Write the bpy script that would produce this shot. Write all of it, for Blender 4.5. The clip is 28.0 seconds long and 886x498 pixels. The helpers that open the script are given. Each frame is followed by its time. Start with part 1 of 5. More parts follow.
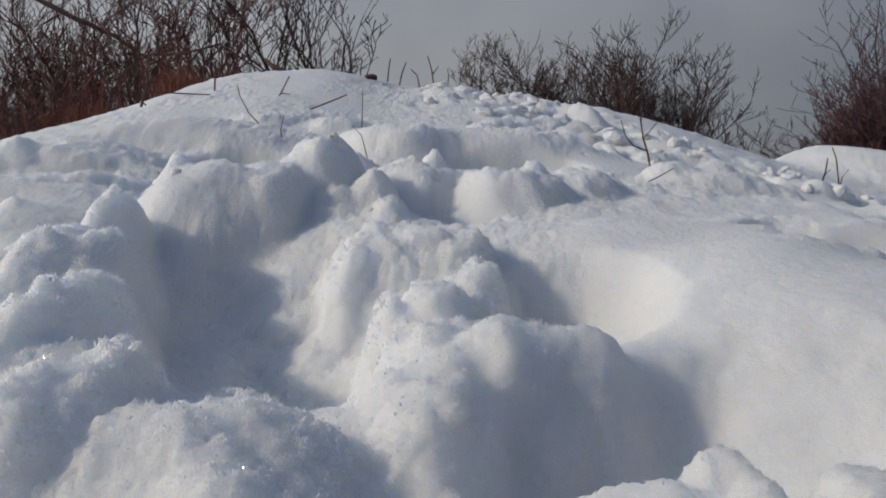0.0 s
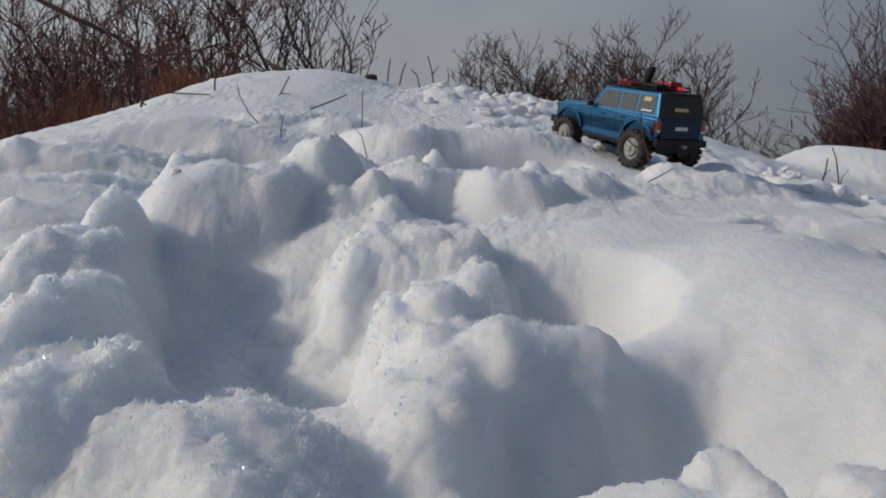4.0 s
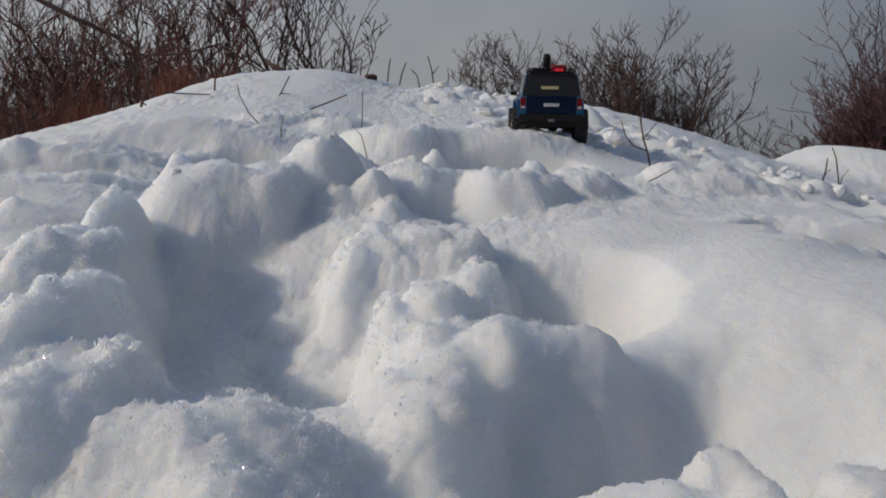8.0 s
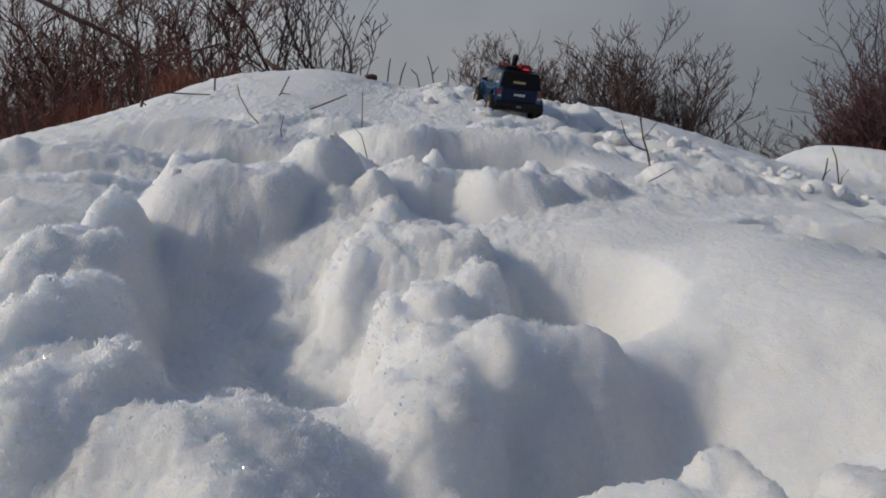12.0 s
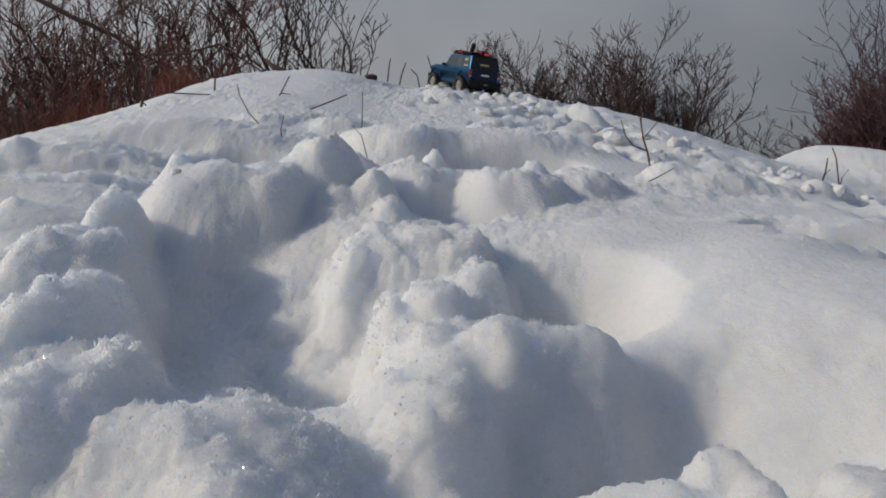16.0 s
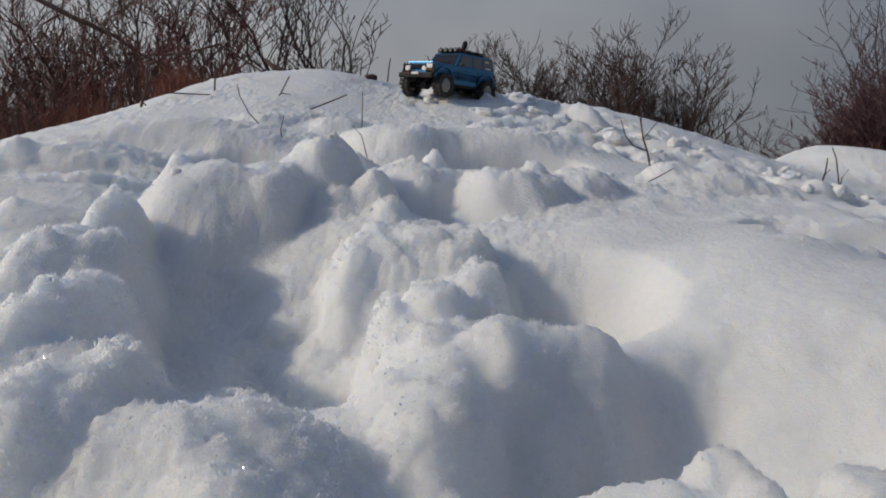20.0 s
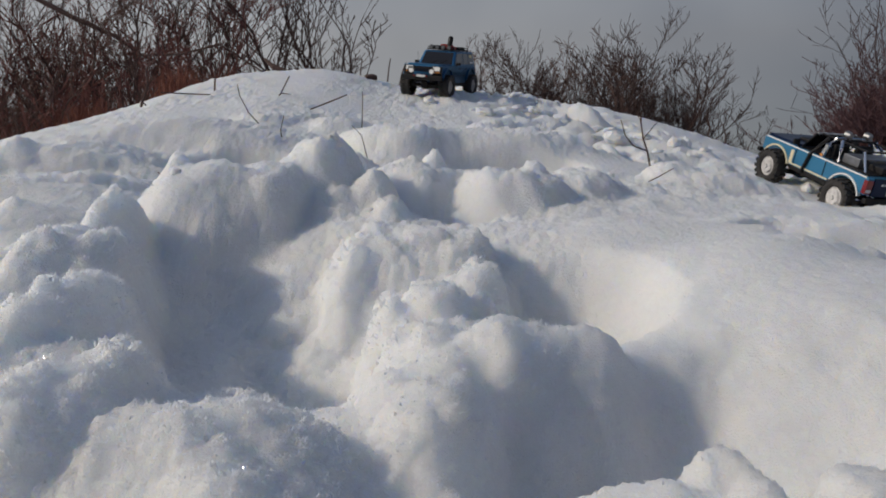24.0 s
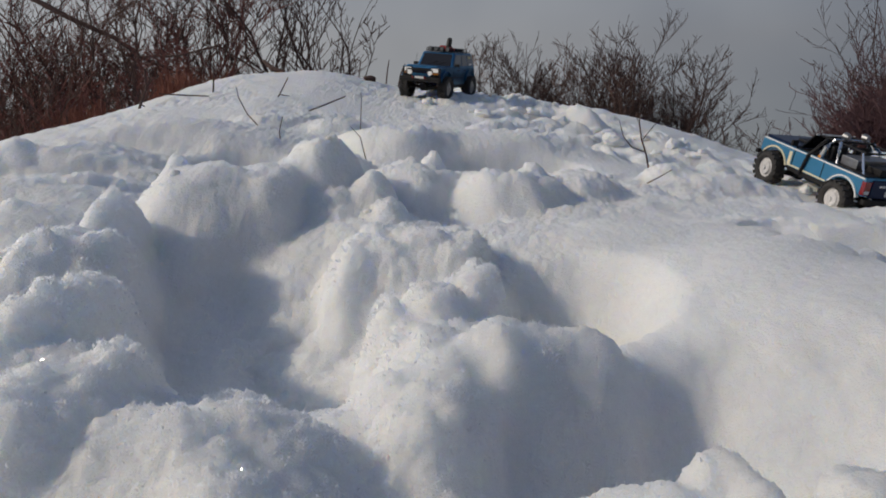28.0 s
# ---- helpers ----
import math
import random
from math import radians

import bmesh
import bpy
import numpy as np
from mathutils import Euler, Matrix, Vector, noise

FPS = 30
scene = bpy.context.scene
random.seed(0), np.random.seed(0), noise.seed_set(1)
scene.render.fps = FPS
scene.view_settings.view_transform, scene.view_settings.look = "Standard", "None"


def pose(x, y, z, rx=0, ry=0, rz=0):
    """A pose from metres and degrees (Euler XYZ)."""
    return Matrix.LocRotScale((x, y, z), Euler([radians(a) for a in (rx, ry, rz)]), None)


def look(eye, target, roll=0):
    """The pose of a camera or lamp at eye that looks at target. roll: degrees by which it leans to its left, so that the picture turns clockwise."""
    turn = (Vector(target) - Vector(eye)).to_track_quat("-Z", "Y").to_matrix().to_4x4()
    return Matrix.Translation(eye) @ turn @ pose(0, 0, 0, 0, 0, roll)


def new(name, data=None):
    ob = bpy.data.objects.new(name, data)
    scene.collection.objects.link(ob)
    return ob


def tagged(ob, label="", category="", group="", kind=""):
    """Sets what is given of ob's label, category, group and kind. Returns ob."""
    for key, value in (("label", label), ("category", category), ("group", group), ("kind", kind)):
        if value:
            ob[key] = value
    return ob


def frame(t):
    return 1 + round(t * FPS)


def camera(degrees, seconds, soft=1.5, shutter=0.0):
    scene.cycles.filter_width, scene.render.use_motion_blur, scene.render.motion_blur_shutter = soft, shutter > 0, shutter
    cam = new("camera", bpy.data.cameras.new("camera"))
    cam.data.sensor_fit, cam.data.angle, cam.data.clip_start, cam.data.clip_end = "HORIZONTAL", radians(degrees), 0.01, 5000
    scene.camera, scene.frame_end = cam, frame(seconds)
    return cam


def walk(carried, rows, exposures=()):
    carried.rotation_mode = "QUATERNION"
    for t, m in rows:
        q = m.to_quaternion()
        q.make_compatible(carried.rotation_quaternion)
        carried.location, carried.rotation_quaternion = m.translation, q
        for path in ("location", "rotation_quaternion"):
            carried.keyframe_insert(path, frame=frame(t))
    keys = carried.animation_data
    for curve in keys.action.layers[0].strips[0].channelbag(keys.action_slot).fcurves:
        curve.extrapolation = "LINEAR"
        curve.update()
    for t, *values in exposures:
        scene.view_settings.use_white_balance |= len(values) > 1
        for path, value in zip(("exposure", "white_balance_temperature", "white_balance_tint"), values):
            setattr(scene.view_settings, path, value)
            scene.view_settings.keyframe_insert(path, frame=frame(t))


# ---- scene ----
# ---- camera ----
cam = camera(60, 28.0, soft=1.9)
walk(cam, [(0.0, pose(0, 0, 0.30, 85.32, 0, 0)), (27.8, pose(0, 0, 0.30, 85.32, 0, 0)),
           (27.9, pose(0, 0, 0.30, 85.34, 0, -0.03)), (28.0, pose(0, 0, 0.30, 85.43, 0, -0.10))],
     exposures=((0.0, 0.0, 6480, 10), (3.5, 0.0, 6480, 10), (7.0, 0.0, 6590, 10), (21.0, 0.0, 6590, 10), (25.0, 0.0, 6670, 10), (28.0, 0.0, 6670, 10)))

# ---- light ----
SUN_AZ, SUN_EL = -97.0, 31.0      # azimuth from +y towards +x
world = bpy.data.worlds.new("world")
scene.world = world
world.use_nodes = True
wn, wl = world.node_tree.nodes, world.node_tree.links
sky = wn.new("ShaderNodeTexSky")
sky.sky_type, sky.sun_disc = "NISHITA", False
sky.sun_elevation, sky.sun_rotation = radians(SUN_EL), radians(SUN_AZ)
sky.air_density, sky.dust_density, sky.altitude = 1.0, 1.0, 1200
tc = wn.new("ShaderNodeTexCoord")
sep = wn.new("ShaderNodeSeparateXYZ")
wl.new(tc.outputs["Generated"], sep.inputs[0])
haze = wn.new("ShaderNodeMapRange")          # grey cloud, thicker towards the horizon
haze.inputs["From Min"].default_value, haze.inputs["From Max"].default_value = 0.18, 0.65
haze.inputs["To Min"].default_value, haze.inputs["To Max"].default_value = 0.93, 0.17
wl.new(sep.outputs["Z"], haze.inputs["Value"])
cloud = wn.new("ShaderNodeTexNoise")
cloud.inputs["Scale"].default_value, cloud.inputs["Detail"].default_value = 1.6, 4
wl.new(tc.outputs["Generated"], cloud.inputs["Vector"])
tone = wn.new("ShaderNodeValToRGB")
tone.color_ramp.elements[0].position, tone.color_ramp.elements[1].position = 0.3, 0.9
tone.color_ramp.elements[0].color = (1.34, 1.41, 1.60, 1)
tone.color_ramp.elements[1].color = (4.1, 4.1, 4.1, 1)
sunward = wn.new("ShaderNodeMath")           # the cloud is brighter towards the sun
sunward.operation = "MULTIPLY_ADD"
sunward.inputs[1].default_value = -0.45
wl.new(sep.outputs["X"], sunward.inputs[0])
wl.new(cloud.outputs["Fac"], sunward.inputs[2])
wl.new(sunward.outputs[0], tone.inputs["Fac"])
wmix = wn.new("ShaderNodeMix")
wmix.data_type = "RGBA"
wl.new(haze.outputs["Result"], wmix.inputs["Factor"])
wl.new(sky.outputs["Color"], wmix.inputs["A"])
wl.new(tone.outputs["Color"], wmix.inputs["B"])
wl.new(wmix.outputs["Result"], wn["Background"].inputs["Color"])
wn["Background"].inputs["Strength"].default_value = 0.11
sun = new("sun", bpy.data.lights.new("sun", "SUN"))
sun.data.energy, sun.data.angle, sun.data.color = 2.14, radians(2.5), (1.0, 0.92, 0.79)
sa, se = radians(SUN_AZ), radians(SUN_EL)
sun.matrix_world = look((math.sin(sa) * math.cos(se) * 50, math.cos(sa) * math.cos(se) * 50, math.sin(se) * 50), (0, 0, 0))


# ---- materials ----
def material(name, colour, rough=0.6, metal=0.0, coat=0.0, coat_rough=0.08, vary=0.2, scale=30.0, bump=0.0, bump_scale=120.0, spec=0.5):
    """A procedural surface: its colour varied at two scales, with fine relief."""
    m = bpy.data.materials.new(name)
    m.use_nodes = True
    n, l = m.node_tree.nodes, m.node_tree.links
    b = n["Principled BSDF"]
    co = n.new("ShaderNodeTexCoord")
    big, small = n.new("ShaderNodeTexNoise"), n.new("ShaderNodeTexNoise")
    big.inputs["Scale"].default_value, small.inputs["Scale"].default_value = scale, scale * 7
    big.inputs["Detail"].default_value = small.inputs["Detail"].default_value = 3
    for x in (big, small):
        l.new(co.outputs["Object"], x.inputs["Vector"])
    add = n.new("ShaderNodeMath")
    add.operation = "ADD"
    l.new(big.outputs["Fac"], add.inputs[0])
    l.new(small.outputs["Fac"], add.inputs[1])
    rng = n.new("ShaderNodeMapRange")
    rng.inputs["From Min"].default_value, rng.inputs["From Max"].default_value = 0.6, 1.4
    rng.inputs["To Min"].default_value, rng.inputs["To Max"].default_value = 1 - vary, 1 + vary
    l.new(add.outputs[0], rng.inputs["Value"])
    mul = n.new("ShaderNodeVectorMath")
    mul.operation = "SCALE"
    mul.inputs[0].default_value = colour
    l.new(rng.outputs["Result"], mul.inputs["Scale"])
    l.new(mul.outputs["Vector"], b.inputs["Base Color"])
    b.inputs["Roughness"].default_value, b.inputs["Metallic"].default_value = rough, metal
    b.inputs["Coat Weight"].default_value, b.inputs["Coat Roughness"].default_value = coat, coat_rough
    b.inputs["Specular IOR Level"].default_value = spec
    if bump:
        t, bp = n.new("ShaderNodeTexNoise"), n.new("ShaderNodeBump")
        t.inputs["Scale"].default_value, t.inputs["Detail"].default_value = bump_scale, 4
        bp.inputs["Strength"].default_value, bp.inputs["Distance"].default_value = bump, 0.002
        l.new(co.outputs["Object"], t.inputs["Vector"])
        l.new(t.outputs["Fac"], bp.inputs["Height"])
        l.new(bp.outputs["Normal"], b.inputs["Normal"])
    return m


def snow_material(name):
    m = material(name, (0.815, 0.818, 0.825), rough=0.55, vary=0.04, scale=14, spec=0.35)
    n, l = m.node_tree.nodes, m.node_tree.links
    b = n["Principled BSDF"]
    b.inputs["Subsurface Weight"].default_value = 1.0
    b.inputs["Subsurface Radius"].default_value = (0.055, 0.064, 0.082)
    b.inputs["Subsurface Scale"].default_value = 1.1
    co = n.new("ShaderNodeNewGeometry")
    grain, ice = n.new("ShaderNodeTexNoise"), n.new("ShaderNodeTexVoronoi")
    grain.inputs["Scale"].default_value, grain.inputs["Detail"].default_value = 160, 5
    ice.inputs["Scale"].default_value = 420
    mixh = n.new("ShaderNodeMath")
    mixh.operation = "MULTIPLY_ADD"
    mixh.inputs[1].default_value = 0.5
    bp = n.new("ShaderNodeBump")
    bp.inputs["Strength"].default_value, bp.inputs["Distance"].default_value = 0.9, 0.003
    for x in (grain, ice):
        l.new(co.outputs["Position"], x.inputs["Vector"])
    l.new(ice.outputs["Distance"], mixh.inputs[0])
    l.new(grain.outputs["Fac"], mixh.inputs[2])
    l.new(mixh.outputs[0], bp.inputs["Height"])
    l.new(bp.outputs["Normal"], b.inputs["Normal"])
    return m


SNOW = snow_material("snow")
SNOW_LUMP = snow_material("crumbly_snow")
SNOW_LUMP.node_tree.nodes["Principled BSDF"].inputs["Subsurface Scale"].default_value = 0.4
ICE = material("ice", (0.93, 0.94, 0.96), rough=0.07, vary=0.03, spec=1.0)
ICE.node_tree.nodes["Principled BSDF"].inputs["Subsurface Weight"].default_value = 1.0
ICE.node_tree.nodes["Principled BSDF"].inputs["Subsurface Radius"].default_value = (0.02, 0.021, 0.023)
ICE.node_tree.nodes["Principled BSDF"].inputs["Subsurface Scale"].default_value = 1.0
ice_n, ice_l = ICE.node_tree.nodes, ICE.node_tree.links
through_ice, ice_mix = ice_n.new("ShaderNodeBsdfTranslucent"), ice_n.new("ShaderNodeMixShader")
through_ice.inputs["Color"].default_value = (0.95, 0.96, 0.98, 1)
ice_mix.inputs["Fac"].default_value = 0.5
ice_l.new(ice_n["Principled BSDF"].outputs[0], ice_mix.inputs[1])
ice_l.new(through_ice.outputs[0], ice_mix.inputs[2])
ice_l.new(ice_mix.outputs[0], ice_n["Material Output"].inputs["Surface"])
BARK = material("bark_dark", (0.072, 0.041, 0.035), rough=0.9, vary=0.35, scale=18, bump=0.5)
BARK_RED = material("bark_red", (0.150, 0.055, 0.046), rough=0.85, vary=0.35, scale=18, bump=0.4)
BARK_WINE = material("bark_wine", (0.088, 0.042, 0.046), rough=0.85, vary=0.35, scale=18, bump=0.4)
BARK_TAN = material("bark_tan", (0.125, 0.072, 0.058), rough=0.9, vary=0.3, scale=18, bump=0.4)
DRY = material("dry_grass", (0.19, 0.066, 0.042), rough=0.9, vary=0.4, scale=9)
PAINT = material("blue_paint", (0.037, 0.138, 0.265), rough=0.40, metal=1.0, coat=0.25, coat_rough=0.22, vary=0.07, scale=20)
PAINT_SKY = material("sky_blue_paint", (0.060, 0.250, 0.430), rough=0.45, metal=0.75, coat=0.25, coat_rough=0.15, vary=0.07, scale=20)
# dark blue; on the tailgates it is body blue with shade mixed in
PAINT_DEEP_SHADED = material("deep_and_shaded_blue_paint", (0.005, 0.014, 0.048), rough=0.4, metal=0.7, coat=0.15, vary=0.1, scale=20)
BLACK = material("black_plastic", (0.016, 0.015, 0.016), rough=0.55, vary=0.25, scale=60, bump=0.2, spec=0.22)
RUBBER = material("rubber", (0.034, 0.031, 0.030), rough=0.85, vary=0.4, scale=80, bump=0.5)
GLASS = material("tinted_glass", (0.02, 0.02, 0.024), rough=0.08, vary=0.05, coat=0.0, spec=0.35)
GLASS_SIDE = material("side_glass", (0.05, 0.048, 0.046), rough=0.16, vary=0.15, coat=1.0, coat_rough=0.28, spec=0.6)
CHROME = material("chrome", (0.72, 0.72, 0.74), rough=0.16, metal=1.0, vary=0.05)
STEEL = material("grey_steel", (0.24, 0.24, 0.25), rough=0.4, metal=0.8, vary=0.2, scale=60)
RED = material("red_plastic", (0.28, 0.012, 0.014), rough=0.5, coat=0.08, vary=0.15, scale=60)
RED_LENS = material("red_lens", (0.20, 0.012, 0.012), rough=0.12, coat=0.5, vary=0.05)
CREAM = material("cream_vinyl", (0.72, 0.64, 0.44), rough=0.4, vary=0.1, scale=60)
WHITE = material("white_vinyl", (0.75, 0.75, 0.74), rough=0.4, vary=0.08, scale=60)
YELLOW = material("yellow_sticker", (0.50, 0.42, 0.20), rough=0.45, vary=0.1, scale=90)
LENS_OFF = material("unlit_lens", (0.16, 0.165, 0.17), rough=0.12, coat=0.5, vary=0.1)
LENS_LIT = material("lit_lens", (0.40, 0.40, 0.41), rough=0.12, coat=0.5, vary=0.05)
LENS_LIT.node_tree.nodes["Principled BSDF"].inputs["Emission Color"].default_value = (1.0, 0.97, 0.92, 1)
LENS_LIT.node_tree.nodes["Principled BSDF"].inputs["Emission Strength"].default_value = 0.30
LENS = material("clear_lens", (0.50, 0.51, 0.53), rough=0.1, coat=0.6, vary=0.05)
DUSTY = material("dusty_rim", (0.34, 0.32, 0.30), rough=0.8, vary=0.4, scale=70, bump=0.8, bump_scale=200)
CAKED = material("snow_caked_rim", (0.62, 0.60, 0.59), rough=0.8, vary=0.35, scale=70, bump=0.8, bump_scale=200)
BRAKE = material("brake_lens", (0.45, 0.01, 0.02), rough=0.15, coat=0.4, vary=0.05)
BRAKE.node_tree.nodes["Principled BSDF"].inputs["Emission Color"].default_value = (1.0, 0.05, 0.08, 1)
BRAKE.node_tree.nodes["Principled BSDF"].inputs["Emission Strength"].default_value = 0.35
AMBER = material("amber_lens", (0.60, 0.22, 0.03), rough=0.15, coat=0.5, vary=0.05)


# ---- the shape of the snow ----
def lattice(ix, iy, seed):
    h = (ix * 374761393 + iy * 668265263 + seed * 974634777) & 0xFFFFFFFF
    h = ((h ^ (h >> 13)) * 1274126177) & 0xFFFFFFFF
    return ((h ^ (h >> 16)) & 0xFFFF) / 65535.0 * 2 * np.pi


def ripple(x, y, seed):
    """Gradient noise, about -0.7 to 0.7, one bump per unit."""
    ix, iy = np.floor(x).astype(np.int64), np.floor(y).astype(np.int64)
    fx, fy = x - ix, y - iy
    u, v = fx * fx * fx * (fx * (fx * 6 - 15) + 10), fy * fy * fy * (fy * (fy * 6 - 15) + 10)
    g = {}
    for i in (0, 1):
        for j in (0, 1):
            a = lattice(ix + i, iy + j, seed)
            g[i, j] = np.cos(a) * (fx - i) + np.sin(a) * (fy - j)
    return (g[0, 0] * (1 - u) + g[1, 0] * u) * (1 - v) + (g[0, 1] * (1 - u) + g[1, 1] * u) * v


def smooth(x, xs, ys):
    """A rounded curve through a few knots."""
    xs, ys = np.array(xs, float), np.array(ys, float)
    m = np.gradient(ys, xs)
    k = np.clip(np.searchsorted(xs, x) - 1, 0, len(xs) - 2)
    h = xs[k + 1] - xs[k]
    t = np.clip((x - xs[k]) / h, 0, 1)
    return ((2 * t**3 - 3 * t**2 + 1) * ys[k] + (t**3 - 2 * t**2 + t) * h * m[k]
            + (-2 * t**3 + 3 * t**2) * ys[k + 1] + (t**3 - t**2) * h * m[k + 1])


def hill(x, y):
    """The broad mound: its rise away from the eye and its fall to both sides."""
    rise = smooth(y, [-8, -1, 0.33, 0.62, 0.85, 1.25, 1.7, 2.2, 2.7, 3.3, 3.8, 4.4, 5.0, 6.0, 8.0, 14, 40, 900],
                  [-0.5, 0.02, 0.060, 0.105, 0.140, 0.205, 0.29, 0.385, 0.485, 0.60, 0.71, 0.825, 0.84, 0.70, 0.40, 0.0, -0.6, -2.0])
    side = smooth(x, [-40, -6, -3.2, -2.6, -2.2, -1.75, -1.45, -1.2, -0.9, -0.6, -0.28, 0.28, 0.72, 1.15, 1.54, 1.8, 2.6, 5, 40],
                  [-0.9, -0.75, -0.6, -0.45, -0.30, -0.10, 0.0, 0.085, 0.12, 0.12, 0.05, 0.0, -0.07, -0.147, -0.27, -0.36, -0.52, -0.7, -0.9])
    t, u = np.clip((y - 0.7) / 2.2, 0, 1), np.clip((y - 1.8) / 2.2, 0, 1)
    return rise + np.minimum(side, 0) * t * t * (3 - 2 * t) + np.maximum(side, 0) * u * u * (3 - 2 * u)


DENTS = []


def dent(x, y, rx, ry, h, p=3, turn=0):
    """A lump (h > 0) or hollow (h < 0); p: 2 is rounded, 5 is a block with steep sides."""
    DENTS.append((x, y, rx, ry, h, p, radians(turn)))


DOMES = []


def dome(x, y, top, rx, ry, rz, flat=3):
    """A puffy clump of snow whose top lies at that height."""
    DOMES.append((x, y, top - rz, rx, ry, rz, flat))


# dents and lumps
# hollows and gentle swells
dent(-0.335, 1.000, 0.100, 0.200, -0.072, 4, 4)
dent(-0.256, 0.970, 0.180, 0.240, -0.030, 4, 6)
dent(-0.193, 0.820, 0.160, 0.120, -0.035, 4, 0)
dent(-0.173, 0.970, 0.085, 0.200, -0.050, 4, 4)
dent(-0.138, 0.860, 0.100, 0.140, -0.020, 3, 4)
dent(0.278, 0.600, 0.110, 0.080, -0.035, 3, -20)
dent(-0.273, 0.470, 0.105, 0.075, -0.045, 5, -20)
dent(-0.060, 0.550, 0.090, 0.090, -0.026, 3, -12)
dent(0.103, 0.620, 0.085, 0.085, -0.068, 6, 0)
dent(0.010, 0.500, 0.090, 0.060, -0.030, 3, 0)
dent(0.275, 0.660, 0.165, 0.120, -0.070, 3, -25)
dent(0.211, 0.660, 0.080, 0.090, -0.030, 4, -15)
dent(0.285, 0.585, 0.120, 0.080, -0.055, 4, -35)
dent(0.164, 0.455, 0.220, 0.050, 0.026, 4, 0)
dent(0.245, 0.510, 0.060, 0.050, -0.028, 3, 0)
dent(0.164, 0.980, 0.105, 0.120, -0.120, 6, -8)
dent(0.250, 0.750, 0.042, 0.032, -0.015, 4, -10)
dent(0.006, 1.440, 0.085, 0.075, -0.030, 4, 0)
dent(0.006, 1.460, 0.085, 0.075, -0.020, 4, 0)
dent(0.702, 1.310, 0.145, 0.120, -0.150, 8, -14)
dent(0.542, 1.300, 0.100, 0.150, 0.020, 3, -8)
dent(0.659, 1.150, 0.090, 0.050, -0.020, 3, -10)
dent(0.163, 2.950, 0.055, 0.100, -0.045, 5, 0)
dent(0.150, 2.030, 0.235, 0.135, -0.150, 8, 28)
dent(0.182, 2.360, 0.287, 0.130, 0.052, 4, 14)
dent(-0.560, 2.000, 0.200, 0.130, -0.160, 8, 32)
dent(-0.640, 2.330, 0.233, 0.130, 0.042, 4, 14)
dent(0.723, 1.950, 0.144, 0.060, 0.030, 4, 0)
dent(1.153, 2.220, 0.188, 0.150, -0.020, 4, 0)
dent(1.020, 1.750, 0.110, 0.400, -0.031, 4, 0)
dent(1.311, 2.250, 0.099, 0.250, -0.022, 4, 0)
dent(0.152, 2.750, 0.061, 0.060, 0.024, 5, 0)
dent(0.486, 0.900, 0.190, 0.200, 0.050, 3, -16)
dent(0.379, 1.150, 0.170, 0.140, 0.028, 3, 0)
dent(0.204, 1.280, 0.200, 0.100, 0.024, 3, 0)
dent(-0.554, 0.980, 0.130, 0.200, 0.035, 3, 0)
dent(-0.739, 1.350, 0.250, 0.180, 0.020, 3, 0)
# big block at the back of the pit
dome(-0.418, 1.430, 0.345, 0.174, 0.210, 0.170, 3)
dome(-0.304, 1.460, 0.347, 0.065, 0.160, 0.080, 3)
dome(-0.488, 1.420, 0.360, 0.020, 0.026, 0.016, 2.4)
# round boulder beside it
dome(-0.238, 1.560, 0.399, 0.083, 0.120, 0.100, 3)
dome(-0.196, 1.450, 0.300, 0.075, 0.090, 0.050, 2.2)
dome(-0.132, 1.480, 0.330, 0.044, 0.070, 0.045, 2.4)
dome(-0.102, 1.400, 0.279, 0.043, 0.080, 0.035, 2.2)
dome(-0.021, 1.780, 0.378, 0.035, 0.045, 0.034, 2.6)
dome(-0.061, 1.700, 0.352, 0.088, 0.080, 0.024, 2.2)
dome(-0.040, 1.620, 0.326, 0.041, 0.060, 0.022, 2.2)
# long boulder
dome(0.140, 1.650, 0.332, 0.126, 0.130, 0.052, 5)
dome(0.200, 1.700, 0.349, 0.030, 0.050, 0.026, 2.4)
dome(0.301, 1.780, 0.341, 0.098, 0.130, 0.050, 2.3)
dent(-0.142, 1.340, 0.110, 0.090, 0.028, 3, 0)
# hump in the middle, in three tiers
dome(-0.042, 1.170, 0.238, 0.114, 0.114, 0.047, 3.4)
dome(-0.127, 1.130, 0.221, 0.038, 0.084, 0.040, 3)
dome(0.022, 1.140, 0.231, 0.052, 0.072, 0.036, 4)
dome(0.046, 0.950, 0.207, 0.036, 0.066, 0.043, 4)
dome(-0.006, 0.910, 0.188, 0.045, 0.066, 0.040, 5)
dome(-0.061, 0.930, 0.166, 0.032, 0.072, 0.022, 3)
dome(-0.027, 0.820, 0.149, 0.037, 0.072, 0.029, 3)
dome(0.015, 0.780, 0.157, 0.051, 0.090, 0.036, 4)
dent(0.113, 0.735, 0.086, 0.062, 0.056, 6, -6)
dome(0.059, 0.750, 0.169, 0.020, 0.060, 0.035, 3)
dome(-0.008, 0.720, 0.134, 0.056, 0.108, 0.025, 2.4)
# left rim of the pit
dome(-0.510, 1.020, 0.247, 0.054, 0.110, 0.060, 2.4)
dome(-0.459, 1.040, 0.240, 0.043, 0.100, 0.060, 2.4)
dome(-0.493, 1.160, 0.297, 0.034, 0.080, 0.060, 2.3)
dome(-0.585, 1.050, 0.215, 0.043, 0.072, 0.024, 3)
